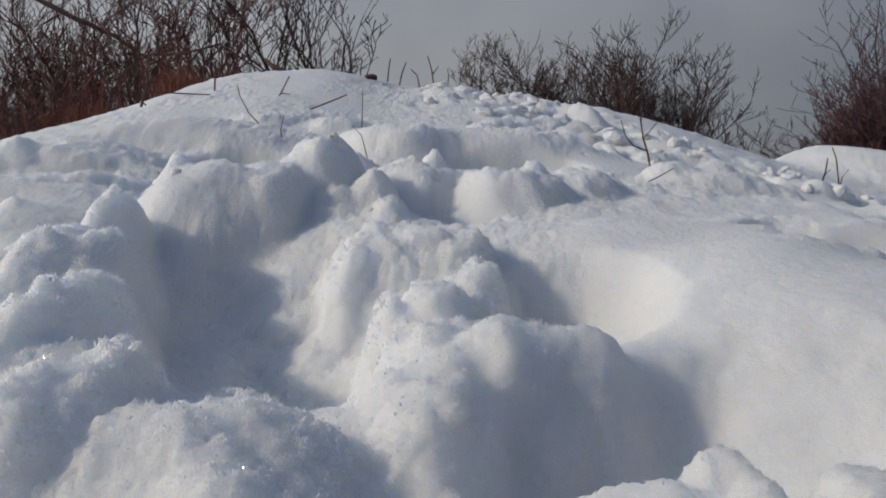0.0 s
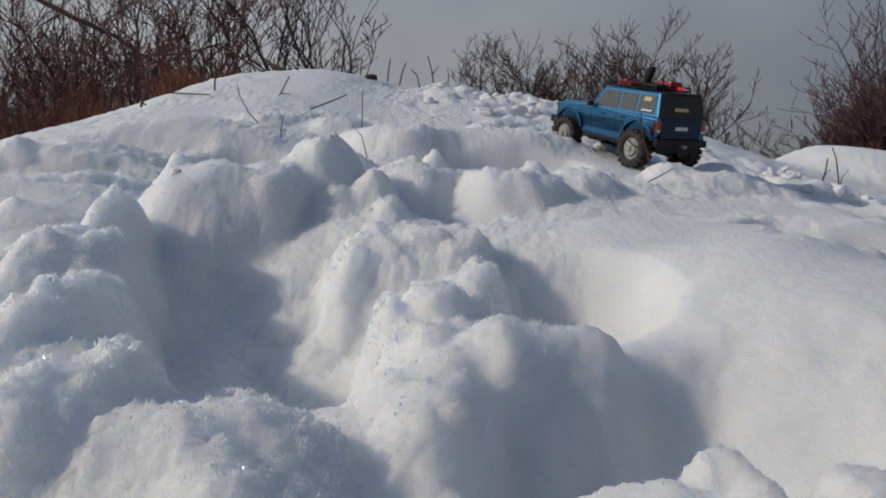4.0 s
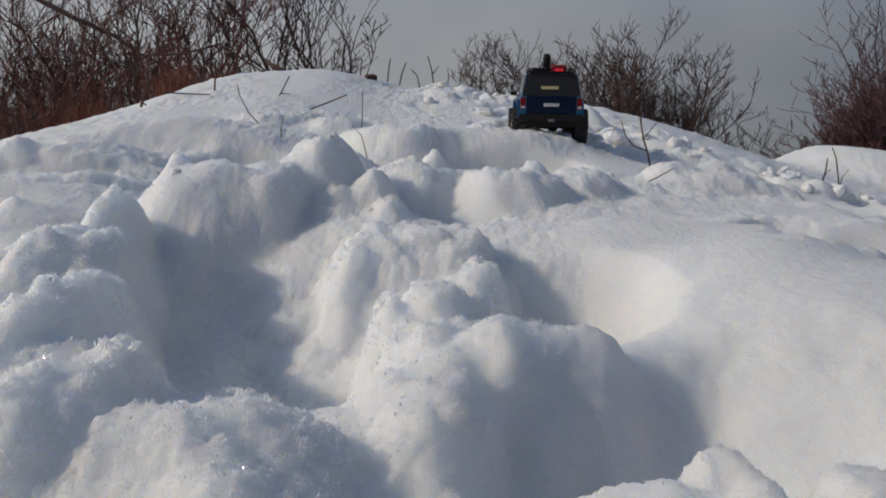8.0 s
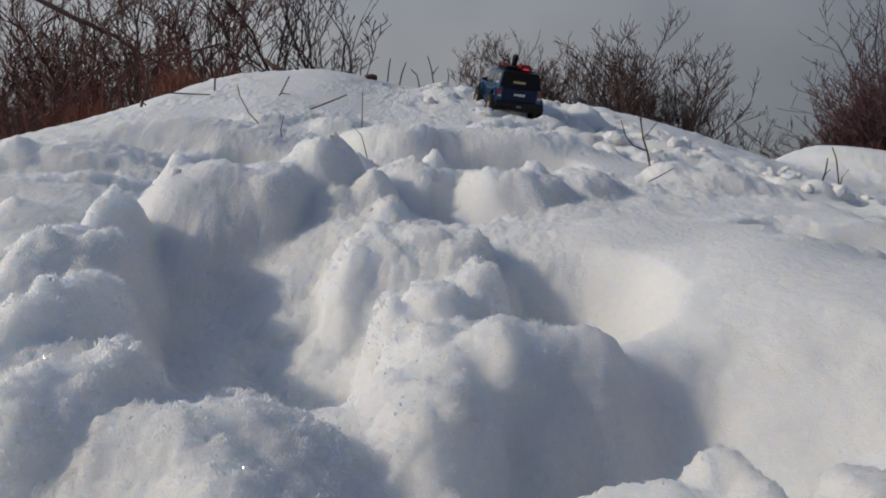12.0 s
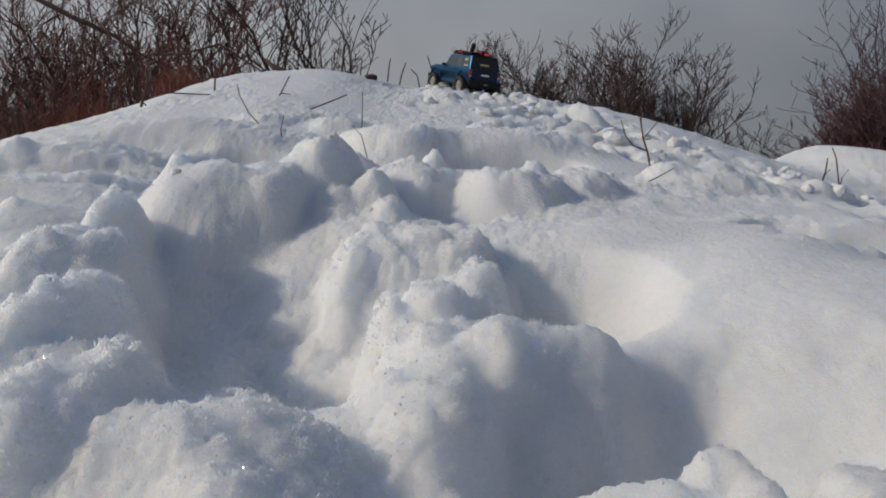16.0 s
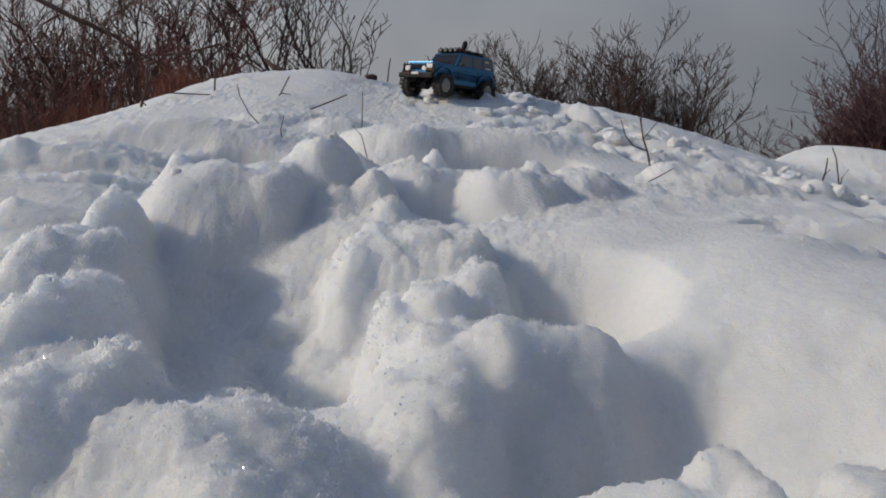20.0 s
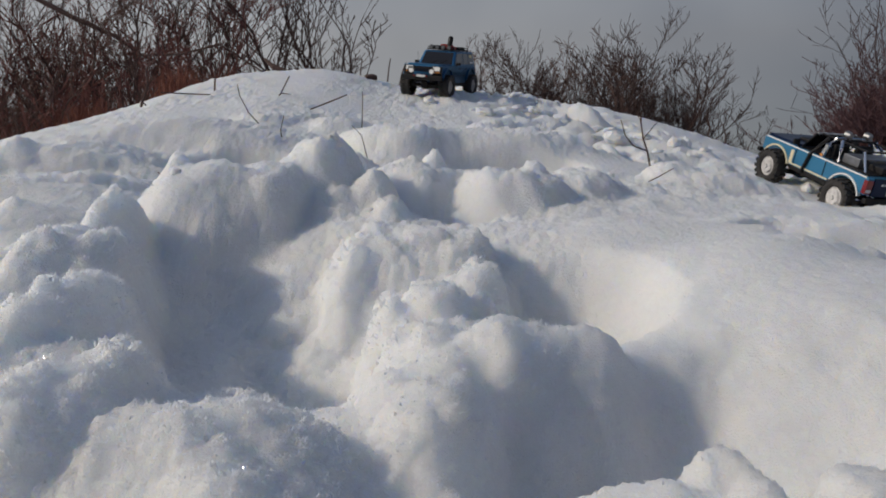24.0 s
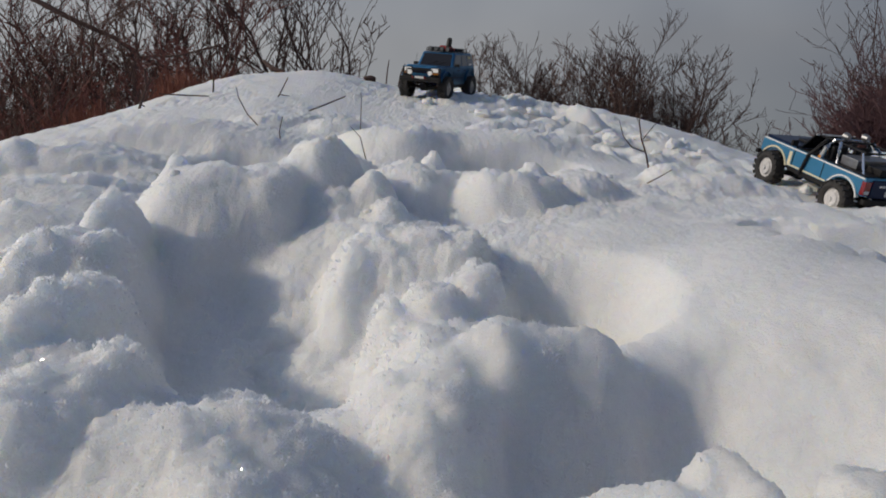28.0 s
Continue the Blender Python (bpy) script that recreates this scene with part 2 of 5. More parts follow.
# near mound on the left, in two lobes
dome(-0.402, 0.820, 0.203, 0.037, 0.150, 0.045, 2.6)
dent(-0.366, 0.750, 0.100, 0.130, 0.052, 3, 0)
dome(-0.294, 0.680, 0.160, 0.034, 0.072, 0.052, 3)
dome(-0.322, 0.620, 0.153, 0.053, 0.084, 0.036, 3)
dent(-0.182, 0.530, 0.120, 0.085, 0.034, 5, 0)
# near mound below it
dome(-0.164, 0.600, 0.124, 0.080, 0.045, 0.026, 2.4)
dome(-0.202, 0.700, 0.109, 0.057, 0.030, 0.020, 3)
dent(0.205, 0.770, 0.060, 0.045, 0.026, 3, -18)
# clods at the foot of the bank
dome(0.170, 0.490, 0.124, 0.009, 0.020, 0.010, 2.4)
dome(0.186, 0.495, 0.129, 0.010, 0.022, 0.011, 2.4)
dome(0.194, 0.480, 0.126, 0.008, 0.018, 0.010, 2.4)
dome(0.195, 0.460, 0.121, 0.015, 0.030, 0.010, 2.2)
dome(0.260, 0.460, 0.124, 0.024, 0.035, 0.010, 2.2)
dent(0.116, 0.470, 0.080, 0.030, 0.012, 2, 0)
dome(0.584, 1.120, 0.209, 0.082, 0.030, 0.020, 4)
# swells and crusts farther off
dome(-0.268, 1.850, 0.387, 0.113, 0.120, 0.040, 2.2)
dome(0.748, 1.470, 0.237, 0.134, 0.070, 0.031, 4)
dome(0.587, 2.000, 0.361, 0.066, 0.050, 0.025, 2.5)
dome(0.716, 1.950, 0.334, 0.065, 0.050, 0.025, 2.5)
dent(-1.008, 1.850, 0.16, 0.12, 0.045, 2, 20)
dent(-0.780, 1.830, 0.20, 0.10, 0.050, 2, 15)
dent(-1.150, 2.250, 0.24, 0.14, 0.030, 2, 10)
dent(-0.900, 2.280, 0.20, 0.18, 0.050, 2, 0)
dent(-0.950, 1.750, 0.200, 0.055, 0.028, 5, 12)
dent(-0.750, 1.620, 0.140, 0.050, 0.030, 5, 18)
dent(-1.050, 2.020, 0.240, 0.070, 0.034, 5, 10)
dent(-0.850, 2.150, 0.180, 0.060, -0.030, 5, 15)
dent(-1.180, 1.680, 0.180, 0.060, 0.030, 5, 8)
dent(-0.700, 1.930, 0.090, 0.050, 0.032, 5, 20)
dent(-0.880, 1.900, 0.070, 0.060, 0.026, 4, 30)
dent(-1.000, 1.480, 0.110, 0.050, 0.028, 5, 14)
dent(-0.800, 1.500, 0.15, 0.08, 0.046, 2, 15)
dent(-0.960, 1.560, 0.10, 0.08, 0.036, 2, 0)
dent(-0.700, 1.300, 0.09, 0.07, 0.036, 2, 10)
dome(-0.123, 2.450, 0.482, 0.171, 0.260, 0.019, 2)
dome(-0.620, 2.800, 0.554, 0.134, 0.180, 0.037, 4)
dome(-0.369, 2.750, 0.536, 0.111, 0.150, 0.031, 4)
dome(0.534, 1.120, 0.224, 0.062, 0.050, 0.030, 3)
# end of dents
dent(2.72, 4.6, 0.62, 0.5, 0.185, 6)
# small prints on the floor of the pit
for u, v, r in ((-0.275, 1.10, 0.017), (-0.220, 1.07, 0.020), (-0.300, 1.17, 0.015), (-0.245, 1.02, 0.013)):
    dent(u, v, r, r * 0.75, -0.014, 3)
dent(0.12, 3.62, 0.50, 0.28, 0.022, 3)
dent(1.06, 2.20, 0.26, 0.14, -0.006, 3)
# the trodden, driven strip over the mound
rs = random.Random(5)
for _ in range(130):
    v = rs.uniform(2.4, 4.7)
    u = 0.95 - 0.30 * (v - 2.0) + rs.gauss(0, 0.30)
    r = rs.uniform(0.03, 0.08)
    dent(u, v, r * rs.uniform(0.8, 1.6), r * rs.uniform(0.7, 1.1), -0.42 * r, rs.choice((3, 5)), rs.uniform(-40, 40))
HEAPS = []          # small clumps that lie on whatever is under them: x, y, radius, share above ground
for _ in range(110):
    v = rs.uniform(2.3, 4.6)
    HEAPS.append((0.95 - 0.30 * (v - 2.0) + rs.gauss(0, 0.30), v, rs.uniform(0.03, 0.075), rs.uniform(0.15, 0.38)))
for _ in range(28):
    v = rs.uniform(0.8, 2.4)
    HEAPS.append((rs.gauss(-0.05, 0.10) * v, v, rs.uniform(0.010, 0.032), rs.uniform(0.2, 0.6)))
for _ in range(10):
    v = rs.uniform(1.0, 2.6)
    HEAPS.append((rs.uniform(-0.62, -0.30) * v, v, rs.uniform(0.015, 0.04), rs.uniform(0.2, 0.6)))
for _ in range(60):
    v = rs.uniform(2.2, 3.6)
    HEAPS.append((rs.uniform(0.40, 0.58) * v, v, rs.uniform(0.015, 0.05), rs.uniform(0.1, 0.35)))
for _ in range(60):
    v = rs.uniform(1.2, 2.6)
    HEAPS.append((rs.uniform(0.05, 0.60) * v, v, rs.uniform(0.010, 0.03), rs.uniform(0.1, 0.25)))


def blend(a, b, k):
    """The higher of two surfaces, with a soft seam."""
    t = np.clip(0.5 + 0.5 * (b - a) / k, 0, 1)
    return a * (1 - t) + b * t + k * t * (1 - t)


def snow_height(x, y):
    """Height of the snow at arrays of places."""
    x, y = np.asarray(x, float), np.asarray(y, float)
    z = hill(x, y)
    near = np.clip((12 - np.hypot(x, y)) / 6, 0, 1)
    wx = x + 0.016 * ripple(x * 13, y * 13, 3) + 0.003 * ripple(x * 27, y * 27, 4)
    wy = y + 0.016 * ripple(x * 13, y * 13, 5) + 0.003 * ripple(x * 27, y * 27, 6)
    for cx, cy, rx, ry, h, p, a in DENTS:
        reach = 1.9 * max(rx, ry) + 0.03
        k = (np.abs(x - cx) < reach) & (np.abs(y - cy) < reach)
        if not k.any():
            continue
        c, s = math.cos(a), math.sin(a)
        dx, dy = wx[k] - cx, wy[k] - cy
        q = np.hypot((dx * c + dy * s) / rx, (dy * c - dx * s) / ry)
        z[k] += h * np.exp(-0.7 * q**p)
    z += near * 0.010 * ripple(x * 5, y * 5, 11)
    for j, (cx, cy, cz, rx, ry, rz, flat) in enumerate(DOMES):
        k = (np.abs(x - cx) < rx * 1.5 + 0.03) & (np.abs(y - cy) < ry * 1.5 + 0.03)
        if not k.any():
            continue
        r = min(rx, ry, 0.09)
        u, v, rag = x[k] / r, y[k] / r, 0.12 if r < 0.075 else 0.08
        lobe = 0.22 * min(1, max(0.35, 0.6 * min(rx, ry) / rz))
        du = lobe * ripple(u * 0.9, v * 0.9, 50 + j) + rag * ripple(u * 2.1, v * 2.1, 150 + j)
        dv = lobe * ripple(u * 0.9, v * 0.9, 250 + j) + rag * ripple(u * 2.1, v * 2.1, 350 + j)
        q = np.hypot((x[k] - cx + du * r) / rx, (y[k] - cy + dv * r) / ry)
        w = np.clip((1.5 - q) / 0.5, 0, 1)
        w = w * w * (3 - 2 * w)
        z[k] += w * (blend(z[k], cz + rz * (1 - 0.75 * np.minimum(q, 1.5)**flat) + min(rz, 0.05) * (0.15 + 1.5 * rag) * ripple(u * 1.5, v * 1.5, 450 + j), min(0.03, 0.45 * min(rx, ry))) - z[k])
    for cx, cy, r, share in HEAPS:
        k = (np.abs(x - cx) < r * 1.6 + 0.02) & (np.abs(y - cy) < r * 1.6 + 0.02)
        if k.any():
            q = np.hypot(wx[k] - cx, wy[k] - cy) / r
            z[k] += 1.3 * r * share * np.exp(-0.9 * q**3)
    return z + (1 - near) * 0.25 * ripple(x * 0.11, y * 0.11, 16)


def graded(inner, fine, growth, outer, coarse, far):
    """Distances from 0 outwards: even, then growing slowly, then fast."""
    d = list(np.arange(0, inner, fine))
    while d[-1] < outer:
        d.append(d[-1] + max(fine, growth * d[-1]))
    while d[-1] < far:
        d.append(d[-1] * coarse)
    return np.array(d)


def puff(p, f, seed):
    """Rounded bumps with creases between them: |gradient noise| in space, 0 to about 0.7."""
    q = p * f + seed * 17.31
    i = np.floor(q).astype(np.int64)
    d = q - i
    u = d * d * d * (d * (d * 6 - 15) + 10)
    out = 0
    for a in (0, 1):
        for b in (0, 1):
            for c in (0, 1):
                t = lattice(i[:, 0] + a, i[:, 1] + b, seed + 101 * 1)
                s2 = lattice(i[:, 2] + c, i[:, 0] * 3 + i[:, 1] * 7 + a * 3 + b * 7, seed + 57)
                g = np.cos(t) * np.sin(s2) * (d[:, 0] - a) + np.sin(t) * np.sin(s2) * (d[:, 1] - b) + np.cos(s2) * (d[:, 2] - c)
                w = (u[:, 0] if a else 1 - u[:, 0]) * (u[:, 1] if b else 1 - u[:, 1]) * (u[:, 2] if c else 1 - u[:, 2])
                out = out + g * w
    return np.abs(out)


def crumb(p, f, seed):
    """Broken lumps with sharp creases between them: nearness to scattered seeds, -0.5 to 0.5."""
    q = p * f + seed * 7.77
    i = np.floor(q - 0.5).astype(np.int64)
    best = np.full(len(p), 9.0)
    for a in (0, 1):
        for b in (0, 1):
            for c in (0, 1):
                cx, cy, cz = i[:, 0] + a, i[:, 1] + b, i[:, 2] + c
                t, h = lattice(cx, cy * 31 + cz * 57, seed), lattice(cx * 13 + cz * 5, cy, seed + 9)
                d = (q[:, 0] - cx - 0.5 - 0.38 * np.cos(t))**2 + (q[:, 1] - cy - 0.5 - 0.38 * np.sin(t))**2 + (q[:, 2] - cz - 0.5 - 0.38 * np.cos(h))**2
                best = np.minimum(best, d)
    return 0.5 - np.sqrt(best)


def build_snow():
    side = graded(0.5, 0.0030, 0.0055, 3.6, 1.25, 700)
    xs = np.concatenate([-side[:0:-1], side])
    fore = graded(0.6, 0.0028, 0.0042, 5.6, 1.2, 700)
    back = graded(0.1, 0.05, 0.2, 1.0, 1.5, 300)
    ys = np.concatenate([-back[:0:-1], fore[fore > 0.05]])
    X, Y = np.meshgrid(xs, ys)
    nx, ny = len(xs), len(ys)
    Z = snow_height(X.ravel(), Y.ravel()).reshape(ny, nx)
    # steep flanks slump: fine flutes on them are evened out
    c0, c1, r0, r1 = *np.searchsorted(xs, (-2.6, 2.6)), *np.searchsorted(ys, (0.2, 3.0))
    W = Z[r0:r1, c0:c1].copy()
    for _ in range(16):
        gy, gx = np.gradient(W, ys[r0:r1], xs[c0:c1])
        k = np.clip((np.hypot(gx, gy) - 0.8) / 0.7, 0, 1)[1:-1, 1:-1]
        even = (W[:-2, 1:-1] + W[2:, 1:-1] + W[1:-1, :-2] + W[1:-1, 2:]) / 4
        W[1:-1, 1:-1] += k * (even - W[1:-1, 1:-1])
    Z[r0:r1, c0:c1] = W
    # push the surface out along its normal: clumps, crumbs, grain
    gy, gx = np.gradient(Z, ys, xs)
    nrm = np.stack([-gx, -gy, np.ones_like(Z)], -1)
    nrm /= np.linalg.norm(nrm, axis=-1, keepdims=True)
    near = (np.abs(X) < 3.4) & (Y > 0.2) & (Y < 5.4)
    P, N = np.stack([X, Y, Z], -1), nrm[near]
    p, y = P[near], Y[near]
    calm = 1 - 0.8 * np.exp(-((p[:, 0] - 0.38) / 0.22) ** 2 - ((y - 0.85) / 0.40) ** 2)
    calm *= 1 - 0.7 * np.exp(-((p[:, 0] + 0.38) / 0.18) ** 2 - ((y - 1.15) / 0.30) ** 2)
    calm *= 0.7 + 0.3 * np.clip((y - 0.55) / 0.35, 0, 1)
    bank = np.clip((p[:, 0] / y - 0.14) / 0.10, 0, 1) * np.clip((1.9 - y) / 0.5, 0, 1) * np.clip((y - 0.5) / 0.08, 0, 1)     # wind-smoothed bank
    calm *= 1 - 0.55 * bank
    calm *= 1 - 0.7 * np.exp(-((y - 2.10) / 0.20) ** 4)
    patch = np.clip(0.55 + 1.3 * ripple(p[:, 0] * 2.3, p[:, 1] * 2.3, 41), 0.15, 1) * calm
    patch = np.maximum(patch, 0.95 * np.exp(-((p[:, 0] / y + 0.03) / 0.13) ** 4 - ((y - 1.05) / 0.40) ** 4))
    patch = np.maximum(patch, 0.8 * np.exp(-((p[:, 0] / y - 0.05) / 0.22) ** 4 - ((y - 1.70) / 0.40) ** 4))
    patch = np.maximum(patch, 0.75 * np.exp(-((p[:, 0] / y + 0.30) / 0.34) ** 4 - ((y - 1.80) / 0.50) ** 4))
    patch *= 0.65 + 0.2 * np.clip((y - 0.8) / 0.8, 0, 1)
    push = patch * (0.020 * (puff(p, 9, 1) - 0.2) + 0.013 * crumb(p, 13, 21) + 0.014 * crumb(p, 21, 24) + 0.013 * crumb(p, 36, 22)) + (1 - 0.35 * bank) * (0.0100 * (0.35 + 0.65 * patch) * crumb(p, 80, 23) + np.clip(1.6 - y, 0, 1) * 0.006 * crumb(p, 42, 25))
    push += (1 - 0.35 * bank) * np.clip(2.2 - y, 0, 1) * 0.0062 * (puff(p, 150, 4) - 0.2)
    edge = np.clip(np.minimum((5.4 - y) / 0.6, (3.4 - np.abs(p[:, 0])) / 0.4), 0, 1)
    push *= 1 - (1 - np.clip((N[:, 2] - 0.45) / 0.35, 0.40, 1)) * np.clip((y - 1.2) / 0.3, 0, 1)      # steep walls are smooth
    P[near] = p + N * (push * edge)[:, None]
    co = P.reshape(-1, 3)
    me = bpy.data.meshes.new("snow_ground")
    i = (np.arange(ny - 1)[:, None] * nx + np.arange(nx - 1)[None]).ravel()
    quads = np.stack([i, i + 1, i + nx + 1, i + nx], 1)
    me.vertices.add(len(co))
    me.vertices.foreach_set("co", co.ravel())
    me.loops.add(quads.size)
    me.loops.foreach_set("vertex_index", quads.ravel())
    me.polygons.add(len(quads))
    me.polygons.foreach_set("loop_start", np.arange(len(quads)) * 4)
    me.polygons.foreach_set("use_smooth", np.ones(len(quads), bool))
    me.update()
    me.validate()
    me.materials.append(SNOW)
    tagged(new("ground", me), "trodden, sunlit white snow with pits and lumps", "snow", kind="structure")
    return xs, ys, co[:, 2].reshape(ny, nx)


GRID_X, GRID_Y, GRID_Z = build_snow()


def snow_at(x, y):
    """Height of the finished snow at one place, or at arrays of places."""
    i = np.clip(np.searchsorted(GRID_X, x) - 1, 0, len(GRID_X) - 2)
    j = np.clip(np.searchsorted(GRID_Y, y) - 1, 0, len(GRID_Y) - 2)
    u, v = (x - GRID_X[i]) / (GRID_X[i + 1] - GRID_X[i]), (y - GRID_Y[j]) / (GRID_Y[j + 1] - GRID_Y[j])
    return (GRID_Z[j, i] * (1 - u) + GRID_Z[j, i + 1] * u) * (1 - v) + (GRID_Z[j + 1, i] * (1 - u) + GRID_Z[j + 1, i + 1] * u) * v


# ---- mesh helpers ----
def part(name, bm, mat, parent=None, label="", smooth_faces=False):
    """Link a bmesh as one mesh object under a thing or a part."""
    me = bpy.data.meshes.new(name)
    bmesh.ops.recalc_face_normals(bm, faces=bm.faces)
    bm.to_mesh(me)
    bm.free()
    me.materials.append(mat)
    if smooth_faces:
        me.polygons.foreach_set("use_smooth", np.ones(len(me.polygons), bool))
    ob = new(name, me)
    ob.parent = parent
    if label:
        ob["label"] = label
    return ob


def put_box(bm, x0, x1, y0, y1, z0, z1, taper=0.0):
    """A box; taper narrows its top in x."""
    v = [bm.verts.new((x + (-taper if x > 0 else taper) * (z == z1), y, z)) for z in (z0, z1) for y in (y0, y1) for x in (x0, x1)]
    for f in ((0, 1, 3, 2), (4, 6, 7, 5), (0, 4, 5, 1), (2, 3, 7, 6), (0, 2, 6, 4), (1, 5, 7, 3)):
        bm.faces.new([v[k] for k in f])
    return v


def box(x0, x1, y0, y1, z0, z1, bevel=0.0, taper=0.0):
    bm = bmesh.new()
    put_box(bm, x0, x1, y0, y1, z0, z1, taper)
    if bevel:
        bmesh.ops.bevel(bm, geom=bm.edges[:], offset=bevel, segments=2, affect="EDGES", profile=0.6)
    return bm


def put_tube(bm, pts, radii, n=6, caps=True):
    """A tapered tube along points."""
    pts = [Vector(p) for p in pts]
    rings = []
    for k, p in enumerate(pts):
        d = (pts[min(k + 1, len(pts) - 1)] - pts[max(k - 1, 0)]).normalized()
        a = d.cross(Vector((0, 0, 1)) if abs(d.z) < 0.9 else Vector((1, 0, 0))).normalized()
        b = d.cross(a)
        r = radii[k] if isinstance(radii, (list, tuple)) else radii
        rings.append([bm.verts.new(p + (a * math.cos(t) + b * math.sin(t)) * r) for t in (2 * math.pi * j / n for j in range(n))])
    for q, w in zip(rings, rings[1:]):
        for j in range(n):
            bm.faces.new((q[j], q[(j + 1) % n], w[(j + 1) % n], w[j]))
    if caps:
        bm.faces.new(rings[0][::-1])
        bm.faces.new(rings[-1])


def tube(pts, radii, n=8):
    bm = bmesh.new()
    put_tube(bm, pts, radii, n)
    return bm


def prism(outline, x0, x1, bevel=0.0):
    """A (y, z) outline carried from x0 to x1."""
    bm = bmesh.new()
    a = [bm.verts.new((x0, y, z)) for y, z in outline]
    b = [bm.verts.new((x1, y, z)) for y, z in outline]
    n = len(outline)
    bm.faces.new(a)
    bm.faces.new(b[::-1])
    for k in range(n):
        bm.faces.new((a[k], b[k], b[(k + 1) % n], a[(k + 1) % n]))
    if bevel:
        rim = [e for e in bm.edges if (e.verts[0].co.x == e.verts[1].co.x)]
        bmesh.ops.bevel(bm, geom=rim, offset=bevel, segments=2, affect="EDGES", profile=0.6)
    return bm


def slab(corners, thick):
    """A plate over four corners, thickened along its normal."""
    bm = bmesh.new()
    c = [Vector(p) for p in corners]
    nrm = (c[1] - c[0]).cross(c[3] - c[0]).normalized() * thick
    a, b = [bm.verts.new(p) for p in c], [bm.verts.new(p + nrm) for p in c]
    bm.faces.new(a[::-1])
    bm.faces.new(b)
    for k in range(4):
        bm.faces.new((a[k], a[(k + 1) % 4], b[(k + 1) % 4], b[k]))
    return bm


def arc(cy, cz, r, a0, a1, n=8):
    return [(cy + r * math.cos(radians(a0 + (a1 - a0) * k / n)), cz + r * math.sin(radians(a0 + (a1 - a0) * k / n))) for k in range(n + 1)]


# ---- model trucks ----
TYRE_R, TYRE_W, HUB_Z = 0.054, 0.042, 0.052
LUGS = {}


def wheel_at(truck, x, y, out, z=HUB_Z, rim=None):
    """A wheel on its hub; out is +1 on the right, -1 on the left."""
    hub = part("wheel", tube([(-0.018 * out, 0, 0), (0.010 * out, 0, 0)], 0.014, 10), BLACK, truck)
    hub.location = (x, y, z)
    bm = bmesh.new()
    n, w = 32, TYRE_W / 2
    section = [(-w * 0.8, 0.031), (-w, 0.038), (-w * 0.97, 0.046), (-w * 0.72, 0.0505), (w * 0.72, 0.0505), (w * 0.97, 0.046), (w, 0.038), (w * 0.8, 0.031)]
    rings = [[bm.verts.new((sx, r * math.cos(2 * math.pi * k / n), r * math.sin(2 * math.pi * k / n))) for sx, r in section] for k in range(n)]
    for k in range(n):
        for j in range(len(section)):
            q, e = rings[k], rings[(k + 1) % n]
            bm.faces.new((q[j], q[(j + 1) % 8], e[(j + 1) % 8], e[j]))
    part("tyre", bm, RUBBER, hub, "black knobbly rubber tyre")
    for sgn in (-1, 1):                                  # tread lugs, staggered
        if sgn not in LUGS:
            lug = bpy.data.meshes.new("tread_lug")
            lb = box(min(sgn * 0.002, sgn * w * 0.98), max(sgn * 0.002, sgn * w * 0.98), -0.0055, 0.0055, 0.0485, TYRE_R)
            bmesh.ops.rotate(lb, verts=lb.verts, cent=(0, 0, 0), matrix=Matrix.Rotation(0.22 * sgn, 3, "Z"))
            bmesh.ops.recalc_face_normals(lb, faces=lb.faces)
            lb.to_mesh(lug)
            lb.free()
            lug.materials.append(RUBBER)
            LUGS[sgn] = lug
        for k in range(18):
            ob = new("tread_lug", LUGS[sgn])
            ob.parent, ob.rotation_euler = hub, (2 * math.pi * (k + (0.5 if sgn > 0 else 0)) / 18, 0, 0)
    bm = bmesh.new()
    f = 0.012 * out
    put_tube(bm, [(f * 0.2, 0, 0), (f, 0, 0)], [0.033, 0.034], 24)
    put_tube(bm, [(f, 0, 0), (f * 1.5, 0, 0)], [0.024, 0.020], 24)
    put_tube(bm, [(f * 1.4, 0, 0), (f * 1.9, 0, 0)], [0.008, 0.006], 10)
    for k in range(6):
        a = 2 * math.pi * k / 6
        put_tube(bm, [(f * 1.4, 0.016 * math.cos(a), 0.016 * math.sin(a)), (f * 1.65, 0.016 * math.cos(a), 0.016 * math.sin(a))], 0.0022, 6)
    part("rim", bm, rim or DUSTY, hub, "rim caked with snow")
    return hub


def bars(truck, parent, x0, x1, z0, z1, y, n, mat):
    """Unreadable writing on the tail: n plain bars."""
    w = (x1 - x0) / n
    bm = bmesh.new()
    for k in range(n):
        put_box(bm, x0 + k * w + w * 0.12, x0 + (k + 1) * w - w * 0.12, y - 0.0008, y, z0, z1)
    return part("lettering", bm, mat, parent)


